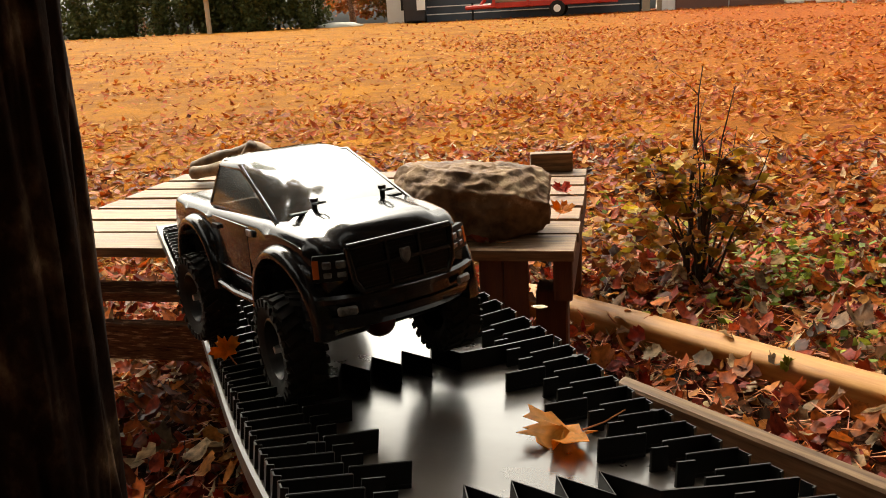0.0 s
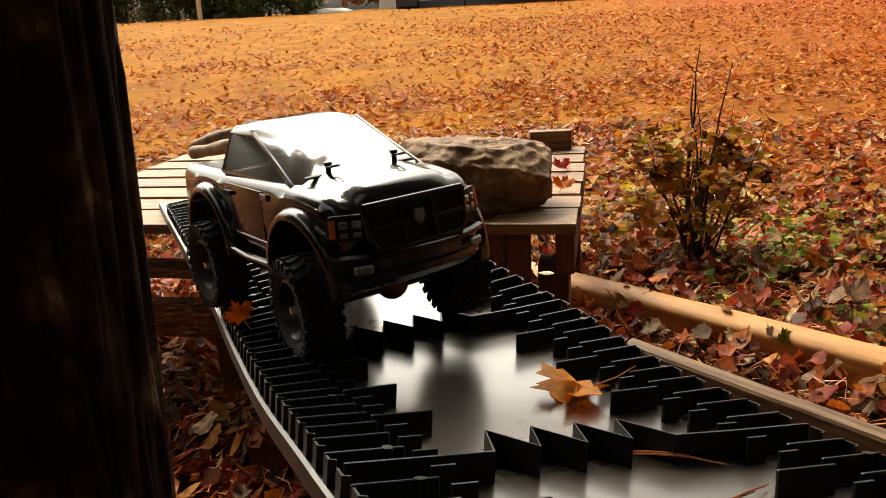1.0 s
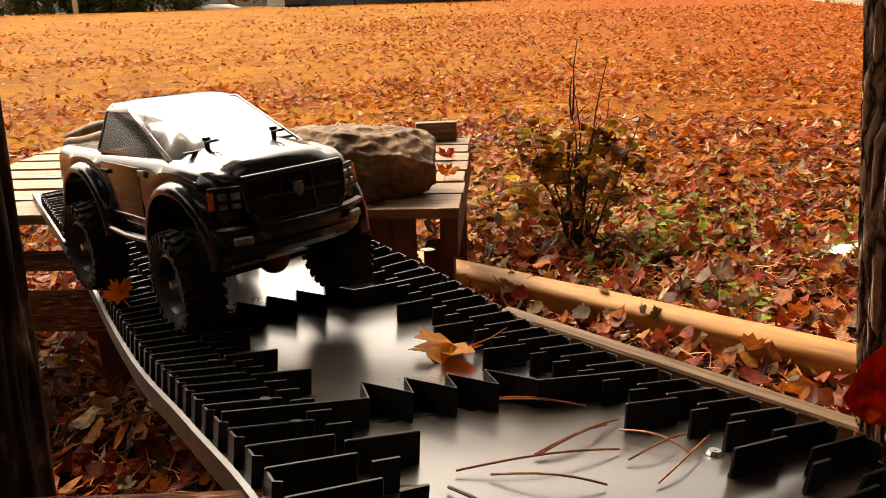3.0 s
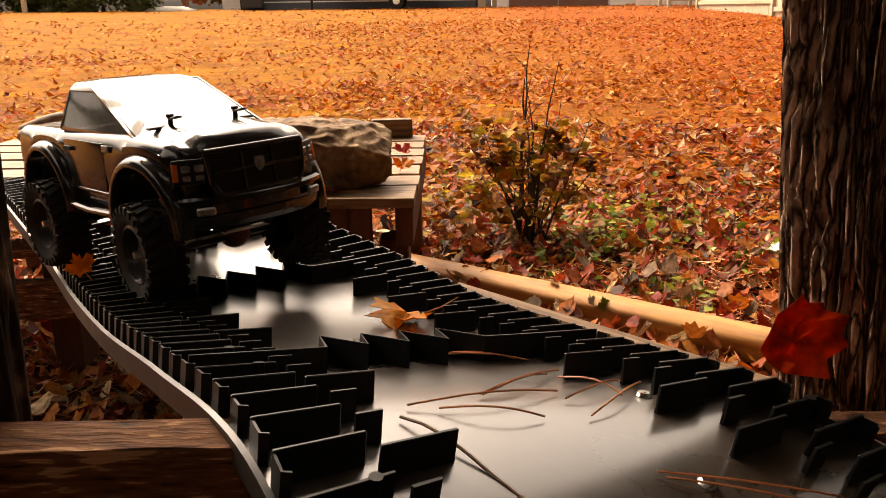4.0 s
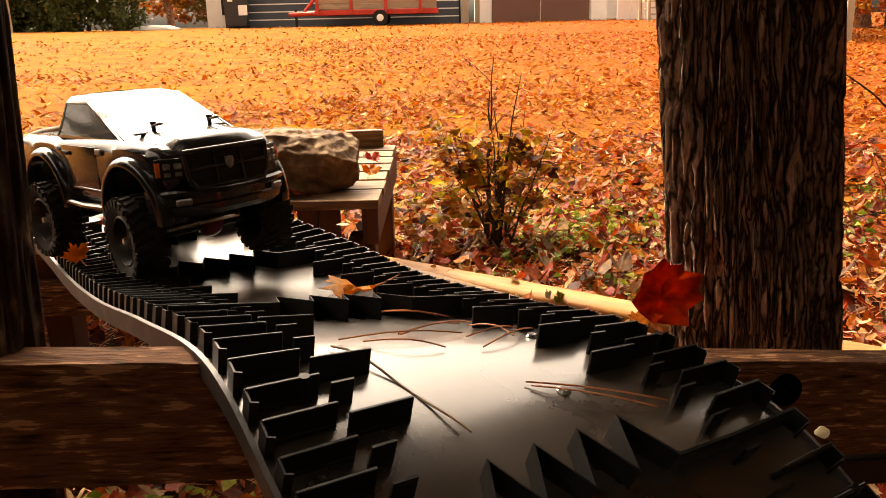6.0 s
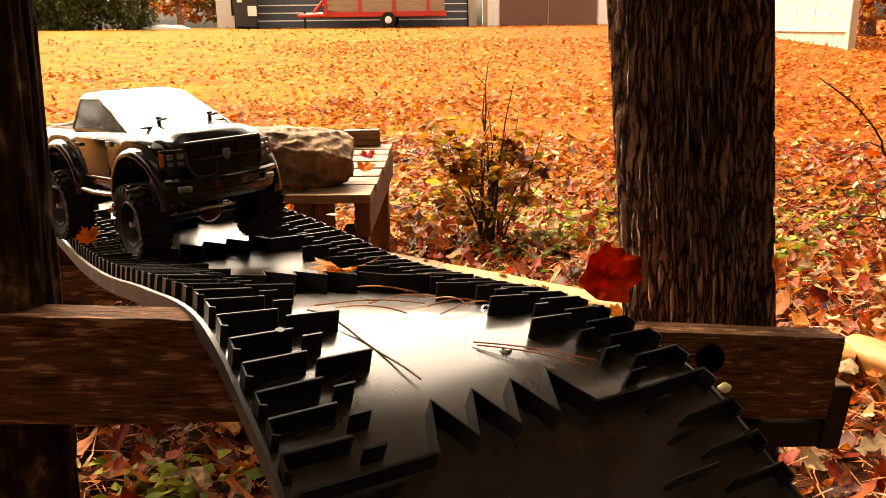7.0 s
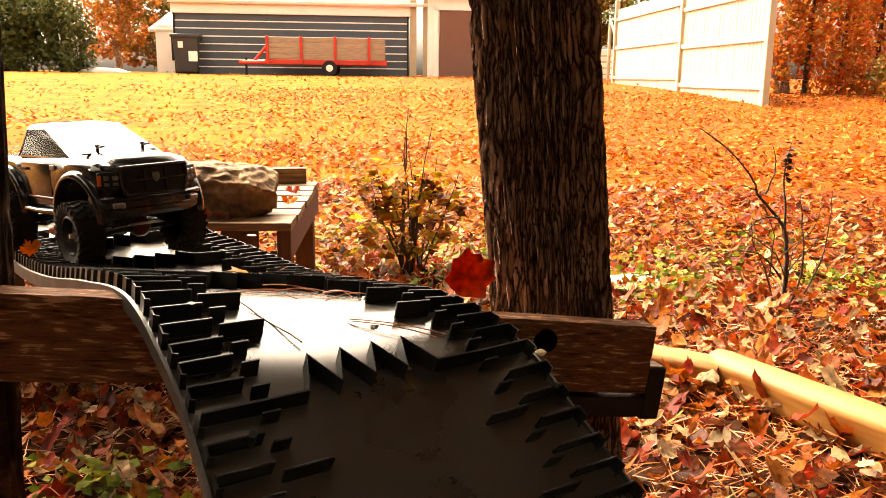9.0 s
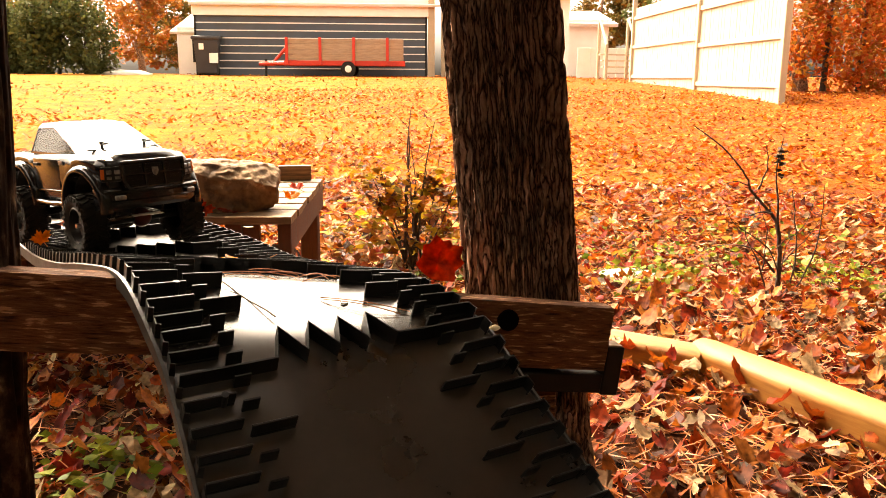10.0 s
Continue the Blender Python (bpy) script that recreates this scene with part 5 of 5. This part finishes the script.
def litter(name, pts, size, material, label, outline, lift=0.012, tilt=0.45, curl=0.5):
    """One leaf of the outline at each point (x, y), laid on the ground, tilted and curled."""
    n = len(pts)
    o = np.array(outline)
    m = len(o)
    s = np.asarray(size) * np.random.uniform(0.55, 1.25, n)
    w = np.random.uniform(0, 2 * np.pi, n)
    c = np.random.uniform(-0.4, 1.0, n) * curl
    tx, ty = np.random.normal(scale=tilt, size=n), np.random.normal(scale=tilt, size=n)
    z0 = np.array([ground_z(x, y) for x, y in pts]) + np.random.uniform(0.0, 1.0, n) ** 2 * lift * 2 + 0.004
    lx = np.concatenate([np.zeros(1), o[:, 0]])[None] * s[:, None] / 2 * np.random.uniform(0.6, 1.0, n)[:, None]
    ly = np.concatenate([np.zeros(1), o[:, 1]])[None] * s[:, None] / 2
    lz = c[:, None] * (lx ** 2 + 0.5 * ly ** 2) / (s[:, None] / 2) + np.random.normal(scale=0.05, size=(n, m + 1)) * s[:, None]
    lz = lz + lx * np.clip(tx, -1, 1)[:, None] + ly * np.clip(ty, -1, 1)[:, None]
    X = pts[:, 0:1] + lx * np.cos(w)[:, None] - ly * np.sin(w)[:, None]
    Y = pts[:, 1:2] + lx * np.sin(w)[:, None] + ly * np.cos(w)[:, None]
    Z = z0[:, None] + np.maximum(lz, -0.006)
    v = np.stack([X, Y, Z], 2).reshape(-1, 3)
    k = np.arange(1, m)
    tri = np.stack([np.zeros(m - 1, int), k, k + 1], 1)
    tri = np.concatenate([tri, [[0, m, 1]]])
    tris = (np.arange(n)[:, None, None] * (m + 1) + tri[None]).reshape(-1, 3)
    return tagged(raw_mesh(name, v, tris, material), label, "leaf litter", kind="stuff")


def sector(n, r0, r1, a0, a1, power=0.5):
    """Points in a fan ahead of the walk; degrees clockwise from +y about (0, -0.6)."""
    r = (r0 ** (1 / power) + (r1 ** (1 / power) - r0 ** (1 / power)) * np.random.uniform(0, 1, n)) ** power
    a = np.radians(np.random.uniform(a0, a1, n))
    return np.stack([r * np.sin(a), -0.6 + r * np.cos(a)], 1)


def keep_patchy(p, scale, floor, right=0.0):
    f = np.array([noise.noise(Vector((x * scale, y * scale, 4.2))) for x, y in p]) * 0.9 + 0.5
    ang = np.degrees(np.arctan2(p[:, 0], p[:, 1] + 0.6))
    f = f + right * ang / 40
    return p[np.random.uniform(0, 1, len(p)) < np.clip(f, floor, 1)]


MAPLE = [p for i, p in enumerate(maple_outline()) if i % 2 == 1 or abs(p[0]) > 0.6]
DIAMOND = [(-0.1, -0.9), (-0.5, 0.0), (-0.25, 0.55), (0.0, 1.0), (0.35, 0.5), (0.45, -0.1)]
QUAD = [(-0.1, -0.9), (-0.55, 0.1), (0.1, 1.0), (0.5, 0.0)]
litter("leaf_litter_near", np.concatenate([sector(9000, 0.0, 3.4, -52, 72), sector(4500, 0.0, 3.4, 72, 308)]), 0.066, M_LITTER, "thick layer of red, orange and tan fallen leaves", MAPLE, 0.034, 0.75, 1.4)
litter("leaf_litter_small", np.concatenate([sector(21000, 0.0, 4.2, -52, 72), sector(7000, 0.0, 3.8, 72, 308)]), 0.045, M_LITTER, "small dry brown and orange leaves on the soil", DIAMOND, 0.020, 0.75, 1.1)
litter("leaf_litter_middle", np.concatenate([keep_patchy(sector(17000, 3.0, 5.8, -40, 62), 0.8, 0.5, 0.3), keep_patchy(sector(7000, 3.0, 6.5, 62, 320), 0.8, 0.45)]), 0.074, M_LITTER, "fallen orange leaves scattered over the lawn", DIAMOND, 0.02, 0.5, 0.8)
litter("lawn_leaves", np.concatenate([keep_patchy(sector(16000, 3.6, 8.0, -40, 60), 0.6, 0.5, 0.3), keep_patchy(sector(36000, 6.5, 17, -36, 56, 0.6), 0.35, 0.14, 0.6)]), 0.080, M_LAWN_LEAF, "fallen leaves scattered over the yellow lawn", QUAD, 0.02, 0.5, 0.6)
litter("lawn_leaves_far", keep_patchy(sector(9000, 16, 31, -34, 50), 0.2, 0.08, 0.7), 0.10, M_LAWN_LEAF, "distant fallen leaves on the yellow lawn", QUAD, 0.02, 0.4, 0.5)

# pine straw on the ground beside the belt
n = 6500
p = np.stack([np.random.uniform(-0.6, 2.3, n), np.random.uniform(-0.3, 2.2, n)], 1)
a = np.random.uniform(0, np.pi, n)
L = np.random.uniform(0.04, 0.10, n)
dx, dy = np.cos(a) * L / 2, np.sin(a) * L / 2
z = np.array([ground_z(x, y) for x, y in p]) + np.random.uniform(0.012, 0.045, n)
dz = np.random.uniform(-0.02, 0.02, n)
nx, ny = -np.sin(a) * 0.0013, np.cos(a) * 0.0013
v = np.stack([np.stack([p[:, 0] - dx + nx, p[:, 1] - dy + ny, z - dz], 1), np.stack([p[:, 0] - dx - nx, p[:, 1] - dy - ny, z - dz], 1),
              np.stack([p[:, 0] + dx, p[:, 1] + dy, z + dz], 1), np.stack([p[:, 0], p[:, 1], z + 0.0025], 1)], 1).reshape(-1, 3)
b = np.arange(n)[:, None] * 4
tris = np.concatenate([b + np.array([0, 1, 3]), b + np.array([1, 2, 3]), b + np.array([0, 3, 2])], 1).reshape(-1, 3)
tagged(raw_mesh("pine_straw", v, tris, M_NEEDLE), "loose russet pine straw on the leaf litter", "pine straw", kind="stuff")

# low green weeds
cs = []
for x, y, k, s in ((1.02, 2.45, 90, 0.14), (1.2, 2.6, 60, 0.16), (1.55, 2.1, 60, 0.12), (1.75, 2.15, 70, 0.10), (2.45, 1.95, 80, 0.14), (-0.22, 0.95, 26, 0.05), (-0.13, 0.82, 22, 0.05), (-0.30, 0.80, 16, 0.04), (0.62, 2.2, 30, 0.12), (2.0, 2.5, 40, 0.2), (1.35, 2.9, 40, 0.2), (1.0, 1.85, 30, 0.1), (0.9, 3.3, 40, 0.3), (2.6, 2.8, 60, 0.3)):
    q = np.random.normal(size=(k * 2, 3)) * np.array([s, s, 0.02]) + np.array([x, y, 0.045])
    q[:, 2] = np.abs(q[:, 2] - 0.03) + 0.03
    cs.append(q)
tagged(quad_cloud("weeds", np.concatenate(cs), 0.026, M_GREEN, flat=0.35), "small green weeds growing through the leaves", "weeds", kind="stuff")

# flat pale stone at the lawn's edge
bm = bmesh.new()
bmesh.ops.create_icosphere(bm, subdivisions=4, radius=1.0)
for v in bm.verts:
    c = v.co.copy()
    v.co = Vector((c.x * 0.16, c.y * 0.09, c.z * 0.028)) * (1 + 0.25 * noise.noise(c * 2.2))
stone = smooth(part("flat_stone", bm, M_ROOF), 180)
stone.matrix_world = pose(1.68, 2.18, 0.022, 2, 3, -20)
tagged(stone, "flat pale grey stone lying among the leaves", "stone")

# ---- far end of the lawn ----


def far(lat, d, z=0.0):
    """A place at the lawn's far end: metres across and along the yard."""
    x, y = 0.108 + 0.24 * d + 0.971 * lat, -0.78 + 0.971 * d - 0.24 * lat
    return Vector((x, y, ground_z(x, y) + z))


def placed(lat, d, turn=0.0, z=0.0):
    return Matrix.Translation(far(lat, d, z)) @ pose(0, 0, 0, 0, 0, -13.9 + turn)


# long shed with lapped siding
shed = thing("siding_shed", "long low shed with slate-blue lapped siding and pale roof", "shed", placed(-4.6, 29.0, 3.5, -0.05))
bm = bmesh.new()
box(bm, (7.9, 5.0, 2.0), pose(0, 2.53, 1.05))
part("wall", bm, M_SIDING, shed)
for k in range(8):
    bm = bmesh.new()
    box(bm, (7.9, 0.035, 0.235), pose(0, 0.012, 0.16 + k * 0.255, -3), 0.004)
    part("siding_course", bm, M_SIDING, shed)
    bm = bmesh.new()
    box(bm, (7.9, 0.02, 0.035), pose(0, -0.012, 0.285 + k * 0.255))
    part("siding_edge", bm, M_WHITE, shed)
bm = bmesh.new()
box(bm, (8.1, 5.2, 0.62), pose(0, 2.5, 2.37))
part("fascia", bm, M_WHITE, shed, "white painted upper wall band")
bm = bmesh.new()
box(bm, (9.4, 6.4, 0.10), pose(0.6, 2.9, 2.92, 9), 0.01)
part("roof", bm, M_ROOF, shed)
for x in (-3.97, 3.97):
    bm = bmesh.new()
    box(bm, (0.06, 0.07, 2.05), pose(x, -0.005, 1.05))
    part("corner_board", bm, M_TRIM, shed)
for x in (4.15, 4.62):
    bm = bmesh.new()
    box(bm, (0.24, 0.2, 3.0), pose(x, 0.0, 1.5))
    part("carport_post", bm, M_TAN, shed)

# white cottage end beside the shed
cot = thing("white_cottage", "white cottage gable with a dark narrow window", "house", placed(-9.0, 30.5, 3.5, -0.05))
bm = bmesh.new()
box(bm, (1.5, 3.0, 1.75), pose(0, 1.5, 0.87))
part("wall", bm, M_WHITE, cot)
bm = bmesh.new()
box(bm, (2.2, 3.4, 0.10), pose(0.1, 1.6, 1.95, 14), 0.01)
part("roof", bm, M_ROOF, cot)
bm = bmesh.new()
box(bm, (0.17, 0.05, 0.92), pose(-0.12, -0.01, 0.95))
part("window", bm, M_TRIM, cot)

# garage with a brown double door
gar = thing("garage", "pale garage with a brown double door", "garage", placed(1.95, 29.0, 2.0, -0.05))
bm = bmesh.new()
box(bm, (4.3, 5.0, 3.2), pose(0.25, 2.55, 1.6))
part("wall", bm, M_WHITE, gar)
for x in (-0.68, 0.98):
    bm = bmesh.new()
    box(bm, (1.62, 0.06, 2.25), pose(x, 0.02, 1.15), 0.01)
    door = part("door", bm, M_DOOR, gar)
    bm = bmesh.new()
    box(bm, (0.04, 0.06, 0.2), pose(x + (0.62 if x < 0 else -0.62), -0.03, 1.1))
    part("door_handle", bm, M_TRIM, door)
for x in (-1.62, 1.92):
    bm = bmesh.new()
    box(bm, (0.16, 0.1, 2.4), pose(x, 0.0, 1.2))
    part("door_jamb", bm, M_WHITE, gar)
bm = bmesh.new()
box(bm, (3.7, 0.1, 0.16), pose(0.15, 0.0, 2.36))
part("door_lintel", bm, M_WHITE, gar)
bm = bmesh.new()
box(bm, (4.7, 5.8, 0.12), pose(0.25, 2.6, 3.3, 10))
part("roof", bm, M_ROOF, gar)

# wheeled bin
bin_ = thing("wheeled_bin", "charcoal plastic wheeled refuse bin with pale stickers", "bin", placed(-8.05, 28.3, 10) @ Matrix.Diagonal((1.3, 1.3, 1.25, 1)))
bm = bmesh.new()
vs = box(bm, (0.62, 0.62, 0.92), pose(0, 0, 0.50), 0.03, 2)
for v in bm.verts:
    k = 0.80 + 0.22 * (v.co.z / 0.96)
    v.co.x, v.co.y = v.co.x * k, v.co.y * k
part("tub", bm, M_BIN, bin_)
bm = bmesh.new()
box(bm, (0.74, 0.74, 0.09), pose(0, 0.02, 1.0, 4), 0.03, 2)
part("lid", bm, M_BIN, bin_)
for x, z, w, h in ((-0.12, 0.75, 0.12, 0.16), (0.18, 0.45, 0.22, 0.26)):
    bm = bmesh.new()
    box(bm, (w, 0.02, h), pose(x, -0.285 - 0.05 * z, z, -4))
    part("sticker", bm, M_WHITE, bin_)
for x in (-0.24, 0.24):
    bm = bmesh.new()
    cyl(bm, 0.1, 0.1, 0.05, pose(x, 0.26, 0.1, 0, 90), 16)
    part("wheel", bm, M_TYRE, bin_)

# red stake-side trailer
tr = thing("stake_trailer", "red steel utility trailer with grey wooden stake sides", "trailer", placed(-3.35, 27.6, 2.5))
bm = bmesh.new()
box(bm, (3.9, 1.5, 0.16), pose(0.1, 0, 0.42), 0.01)
part("bed_frame", bm, M_RED, tr)
bm = bmesh.new()
tube(bm, [(-1.8, -0.6, 0.42), (-2.75, 0.0, 0.40)], [0.07, 0.07], 8)
tube(bm, [(-1.8, 0.6, 0.42), (-2.75, 0.0, 0.40)], [0.07, 0.07], 8)
tube(bm, [(-2.3, -0.25, 0.4), (-1.8, -0.3, 0.95)], [0.05, 0.05], 8)
part("drawbar", bm, M_RED, tr)
for y in (-0.74, 0.74):
    for k in range(4):
        bm = bmesh.new()
        box(bm, (3.75, 0.03, 0.15), pose(0.1, y, 0.60 + k * 0.17), 0.004)
        part("side_board", bm, M_CRATE, tr)
    for x in (-1.75, -0.68, 0.40, 1.48):
        bm = bmesh.new()
        box(bm, (0.09, 0.06, 0.86), pose(x, y - 0.05 * (1 if y < 0 else -1), 0.80), 0.006)
        part("stake", bm, M_RED, tr)
for x in (-1.78, 1.98):
    for k in range(4):
        bm = bmesh.new()
        box(bm, (0.03, 1.48, 0.15), pose(x, 0, 0.60 + k * 0.17), 0.004)
        part("end_board", bm, M_CRATE, tr)
for y in (-0.82, 0.82):
    bm = bmesh.new()
    cyl(bm, 0.24, 0.24, 0.16, pose(0.22, y, 0.24, 90), 24)
    wh = part("wheel", bm, M_TYRE, tr)
    bm = bmesh.new()
    cyl(bm, 0.12, 0.10, 0.03, pose(0.22, y * 1.1, 0.24, 90), 16)
    part("rim", bm, M_WHITE, wh)
bm = bmesh.new()
box(bm, (0.07, 0.07, 0.55), pose(-2.55, 0, 0.28))
part("jack_stand", bm, M_TRIM, tr)

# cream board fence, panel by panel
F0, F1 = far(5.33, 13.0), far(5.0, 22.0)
fence = thing("board_fence", "tall cream wooden board fence with rails and posts", "fence")
fd = (F1 - F0)
fl = math.hypot(fd.x, fd.y)
turn = math.degrees(math.atan2(fd.y, fd.x))
panels = ((0.0, 0.44), (0.44, 1.0))
for a0, a1 in panels:
    n = int((a1 - a0) * fl / 0.145)
    pz = ((F0.lerp(F1, a0)).z + (F0.lerp(F1, a1)).z) / 2
    for i in range(n):
        f = a0 + (a1 - a0) * (i + 0.5) / n
        q = F0.lerp(F1, f)
        g = ground_z(q.x, q.y)
        bm = bmesh.new()
        top_z = pz + 1.95
        box(bm, (0.138, 0.02, top_z - g + 0.05), None, 0.003)
        ob = part("fence_board", bm, M_FENCE, fence)
        ob.matrix_world = Matrix.Translation((q.x, q.y, (top_z + g - 0.05) / 2)) @ pose(0, random.uniform(-0.004, 0.004), 0, 0, 0, turn)
    mid_ = F0.lerp(F1, (a0 + a1) / 2)
    for z in (0.22, 0.98, 1.70):
        bm = bmesh.new()
        box(bm, ((a1 - a0) * fl, 0.04, 0.085), None, 0.004)
        ob = part("fence_rail", bm, M_FENCE, fence)
        ob.matrix_world = Matrix.Translation((mid_.x, mid_.y, pz + z)) @ pose(0, 0, 0, 0, 0, turn) @ pose(0, 0.03, 0)
for f in (0.0, 0.44, 1.0):
    q = F0.lerp(F1, f)
    bm = bmesh.new()
    box(bm, (0.11, 0.11, 2.15), pose(0, 0, 1.03), 0.008)
    ob = part("fence_post", bm, M_FENCE, fence)
    ob.matrix_world = Matrix.Translation((q.x, q.y, ground_z(q.x, q.y))) @ pose(0, 0, 0, 0, 0, turn) @ pose(0, 0.02, 0)
# porch steps with a sloping rail beyond the fence
steps = thing("porch_stair", "weathered wooden porch stair with sloping rail", "stair", placed(5.0, 23.6, 0))
for k in range(4):
    bm = bmesh.new()
    box(bm, (0.9, 0.28, 0.04), pose(0, k * 0.27, 0.18 + k * 0.18), 0.004)
    part("tread", bm, M_FENCE, steps)
for x in (-0.42, 0.42):
    bm = bmesh.new()
    tube(bm, [(x, -0.1, 0.95), (x, 1.1, 1.75)], [0.04, 0.04], 6)
    tube(bm, [(x, -0.1, 0.0), (x, -0.1, 0.95)], [0.05, 0.05], 6)
    tube(bm, [(x, 1.1, 0.0), (x, 1.1, 1.75)], [0.05, 0.05], 6)
    part("handrail", bm, M_FENCE, steps)
back = thing("vinyl_fence", "low white fence run behind the lawn", "fence", placed(6.2, 27.0, 4))
for k in range(6):
    bm = bmesh.new()
    box(bm, (0.42, 0.04, 0.95), pose(-1.7 + k * 0.43, 0, 0.48), 0.01)
    part("fence_panel", bm, M_WHITE, back)
porch = thing("white_house", "pale house wall and roof behind the fence", "house", placed(4.9, 33, 3))
bm = bmesh.new()
box(bm, (3.2, 3, 2.2), pose(0, 1.5, 1.1))
part("wall", bm, M_WHITE, porch)
bm = bmesh.new()
box(bm, (3.8, 3.6, 0.12), pose(0, 1.5, 2.35, 12))
part("roof", bm, M_ROOF, porch)

# white post, kerb stones and letter box on the lawn's edge
bm = bmesh.new()
box(bm, (0.16, 0.16, 0.95), pose(0, 0, 0.45), 0.02)
box(bm, (0.22, 0.22, 0.06), pose(0, 0, 0.95), 0.02)
post = part("white_post", bm, M_WHITE)
post.matrix_world = placed(-11.6, 28.0)
tagged(post, "white painted garden post at the lawn edge", "post")
bm = bmesh.new()
bmesh.ops.create_icosphere(bm, subdivisions=3, radius=1.0)
for v in bm.verts:
    v.co = Vector((v.co.x * 0.85, v.co.y * 0.35, v.co.z * 0.16)) * (1 + 0.2 * noise.noise(v.co * 2))
kerb = smooth(part("pale_boulder", bm, M_ROOF), 180)
kerb.matrix_world = placed(-10.6, 27.6)
tagged(kerb, "long pale boulder at the lawn edge", "boulder")
lb = thing("letter_box", "pale letter box on a timber post", "letter box", placed(-14.0, 25.0))
bm = bmesh.new()
box(bm, (0.12, 0.12, 1.15), pose(0, 0, 0.55), 0.01)
part("post", bm, M_TAN, lb)
bm = bmesh.new()
cyl(bm, 0.17, 0.17, 0.45, pose(0.08, 0, 1.25, 90), 20)
box(bm, (0.34, 0.45, 0.17), pose(0.08, 0, 1.16), 0.01)
part("box", bm, M_ROOF, lb)

# ---- distant trees and hedges ----


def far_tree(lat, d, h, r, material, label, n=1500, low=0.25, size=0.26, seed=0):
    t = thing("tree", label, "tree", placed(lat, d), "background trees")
    bm = bmesh.new()
    rnd = random.Random(seed)
    pts = [(rnd.uniform(-0.1, 0.1) * i, rnd.uniform(-0.1, 0.1) * i, h * 0.75 * i / 6) for i in range(7)]
    tube(bm, pts, [0.16 * (1 - 0.13 * i) for i in range(7)], 8, 0.2)
    part("trunk", bm, M_BARK, t)
    blobs = []
    for k in range(6):
        blobs.append((rnd.uniform(-0.6, 0.6) * r, rnd.uniform(-0.4, 0.4) * r, h * (low + (1 - low) * (k + 0.7) / 6), r * rnd.uniform(0.5, 0.9), r * 0.7, h * 0.16, 1 / 6))
    quad_cloud("crown", clumps(n, blobs, np.random.default_rng(seed)), size, material, t, flat=0.7)
    return t


def hedge(name, lat, d, w, h, material, label, n=3500, size=0.2, seed=0):
    t = thing(name, label, "hedge", placed(lat, d))
    rng = np.random.default_rng(seed)
    blobs = [(w * (k / 5 - 0.5), rng.uniform(-0.4, 0.4), h * rng.uniform(0.32, 0.5), w * 0.16, 0.9, h * rng.uniform(0.42, 0.55), 1 / 6) for k in range(6)]
    pts = clumps(n, blobs, rng)
    pts[:, 2] = np.abs(pts[:, 2])
    quad_cloud("foliage", pts, size, material, t, flat=0.8)
    for k in range(5):
        bm = bmesh.new()
        tube(bm, [(w * (k / 5 - 0.4), 0, 0), (w * (k / 5 - 0.38), 0.1, h * 0.6)], [0.06, 0.03], 6)
        part("stem", bm, M_TWIG, t)
    return t


hedge("hedge", -13.6, 27.5, 4.2, 2.7, M_HEDGE, "dense dark evergreen hedge at the lawn edge", 14000, 0.11, 1)
hedge("hedge", -18.0, 27.0, 5.0, 3.2, M_HEDGE, "dense dark evergreen hedge beside the road", 12000, 0.12, 2)
far_tree(-14.5, 30, 4.6, 2.0, M_OLIVE, "bushy tree turning rust above the hedge", 6000, 0.3, 0.13, 3)
far_tree(-12.0, 33, 4.4, 1.5, M_AUTUMN, "red and orange autumn tree behind the hedge", 4000, 0.2, 0.13, 4)
for k, (lat, d, h, mat) in enumerate(((-24, 46, 7, M_OLIVE), (-19, 52, 6.2, M_AUTUMN), (-15.5, 50, 5.2, M_OLIVE), (-12.5, 48, 4.8, M_AUTUMN), (-9.8, 55, 5.0, M_OLIVE), (8.0, 42, 6.5, M_OLIVE), (10.5, 40, 8.0, M_OLIVE), (14, 44, 9.0, M_AUTUMN), (4.6, 46, 5.5, M_OLIVE), (-29, 44, 8, M_OLIVE), (19, 40, 9.0, M_OLIVE))):
    far_tree(lat, d, h, 2.4, mat, "distant tree in yellow and rust autumn leaf", 4200, 0.08, 0.19, 20 + k)
far_tree(6.9, 24.5, 5.2, 1.6, M_HEDGE, "dark green tree behind the fence", 4500, 0.15, 0.12, 40)
hedge("autumn_thicket", 8.7, 16.0, 3.4, 3.6, M_THICKET, "rust-red autumn thicket beside the fence", 13000, 0.08, 5)
hedge("autumn_thicket", 9.4, 13.2, 3.0, 1.3, M_OLIVE, "low olive undergrowth beside the fence", 6000, 0.07, 6)
far_tree(7.0, 16.2, 5.0, 1.2, M_AUTUMN, "dark trunk with rust leaves beside the fence", 2200, 0.3, 0.09, 41)

# ring of foliage added behind the walk, never in view, to block sky light
ring = []
for k in range(26):
    w = radians(62 + 236 * k / 25)
    r = 8.5 + RNG.uniform(-0.8, 1.2)
    ring.append((math.sin(w) * r, math.cos(w) * r, 3.0, 1.3, 1.3, 3.1, 1 / 26))
woods = quad_cloud("woods", clumps(26000, ring, RNG), 0.6, M_BLOCKER_LEAVES, flat=0.8)
tagged(woods, "unseen dark foliage ring added behind the course to block the sky", "woods", kind="stuff")
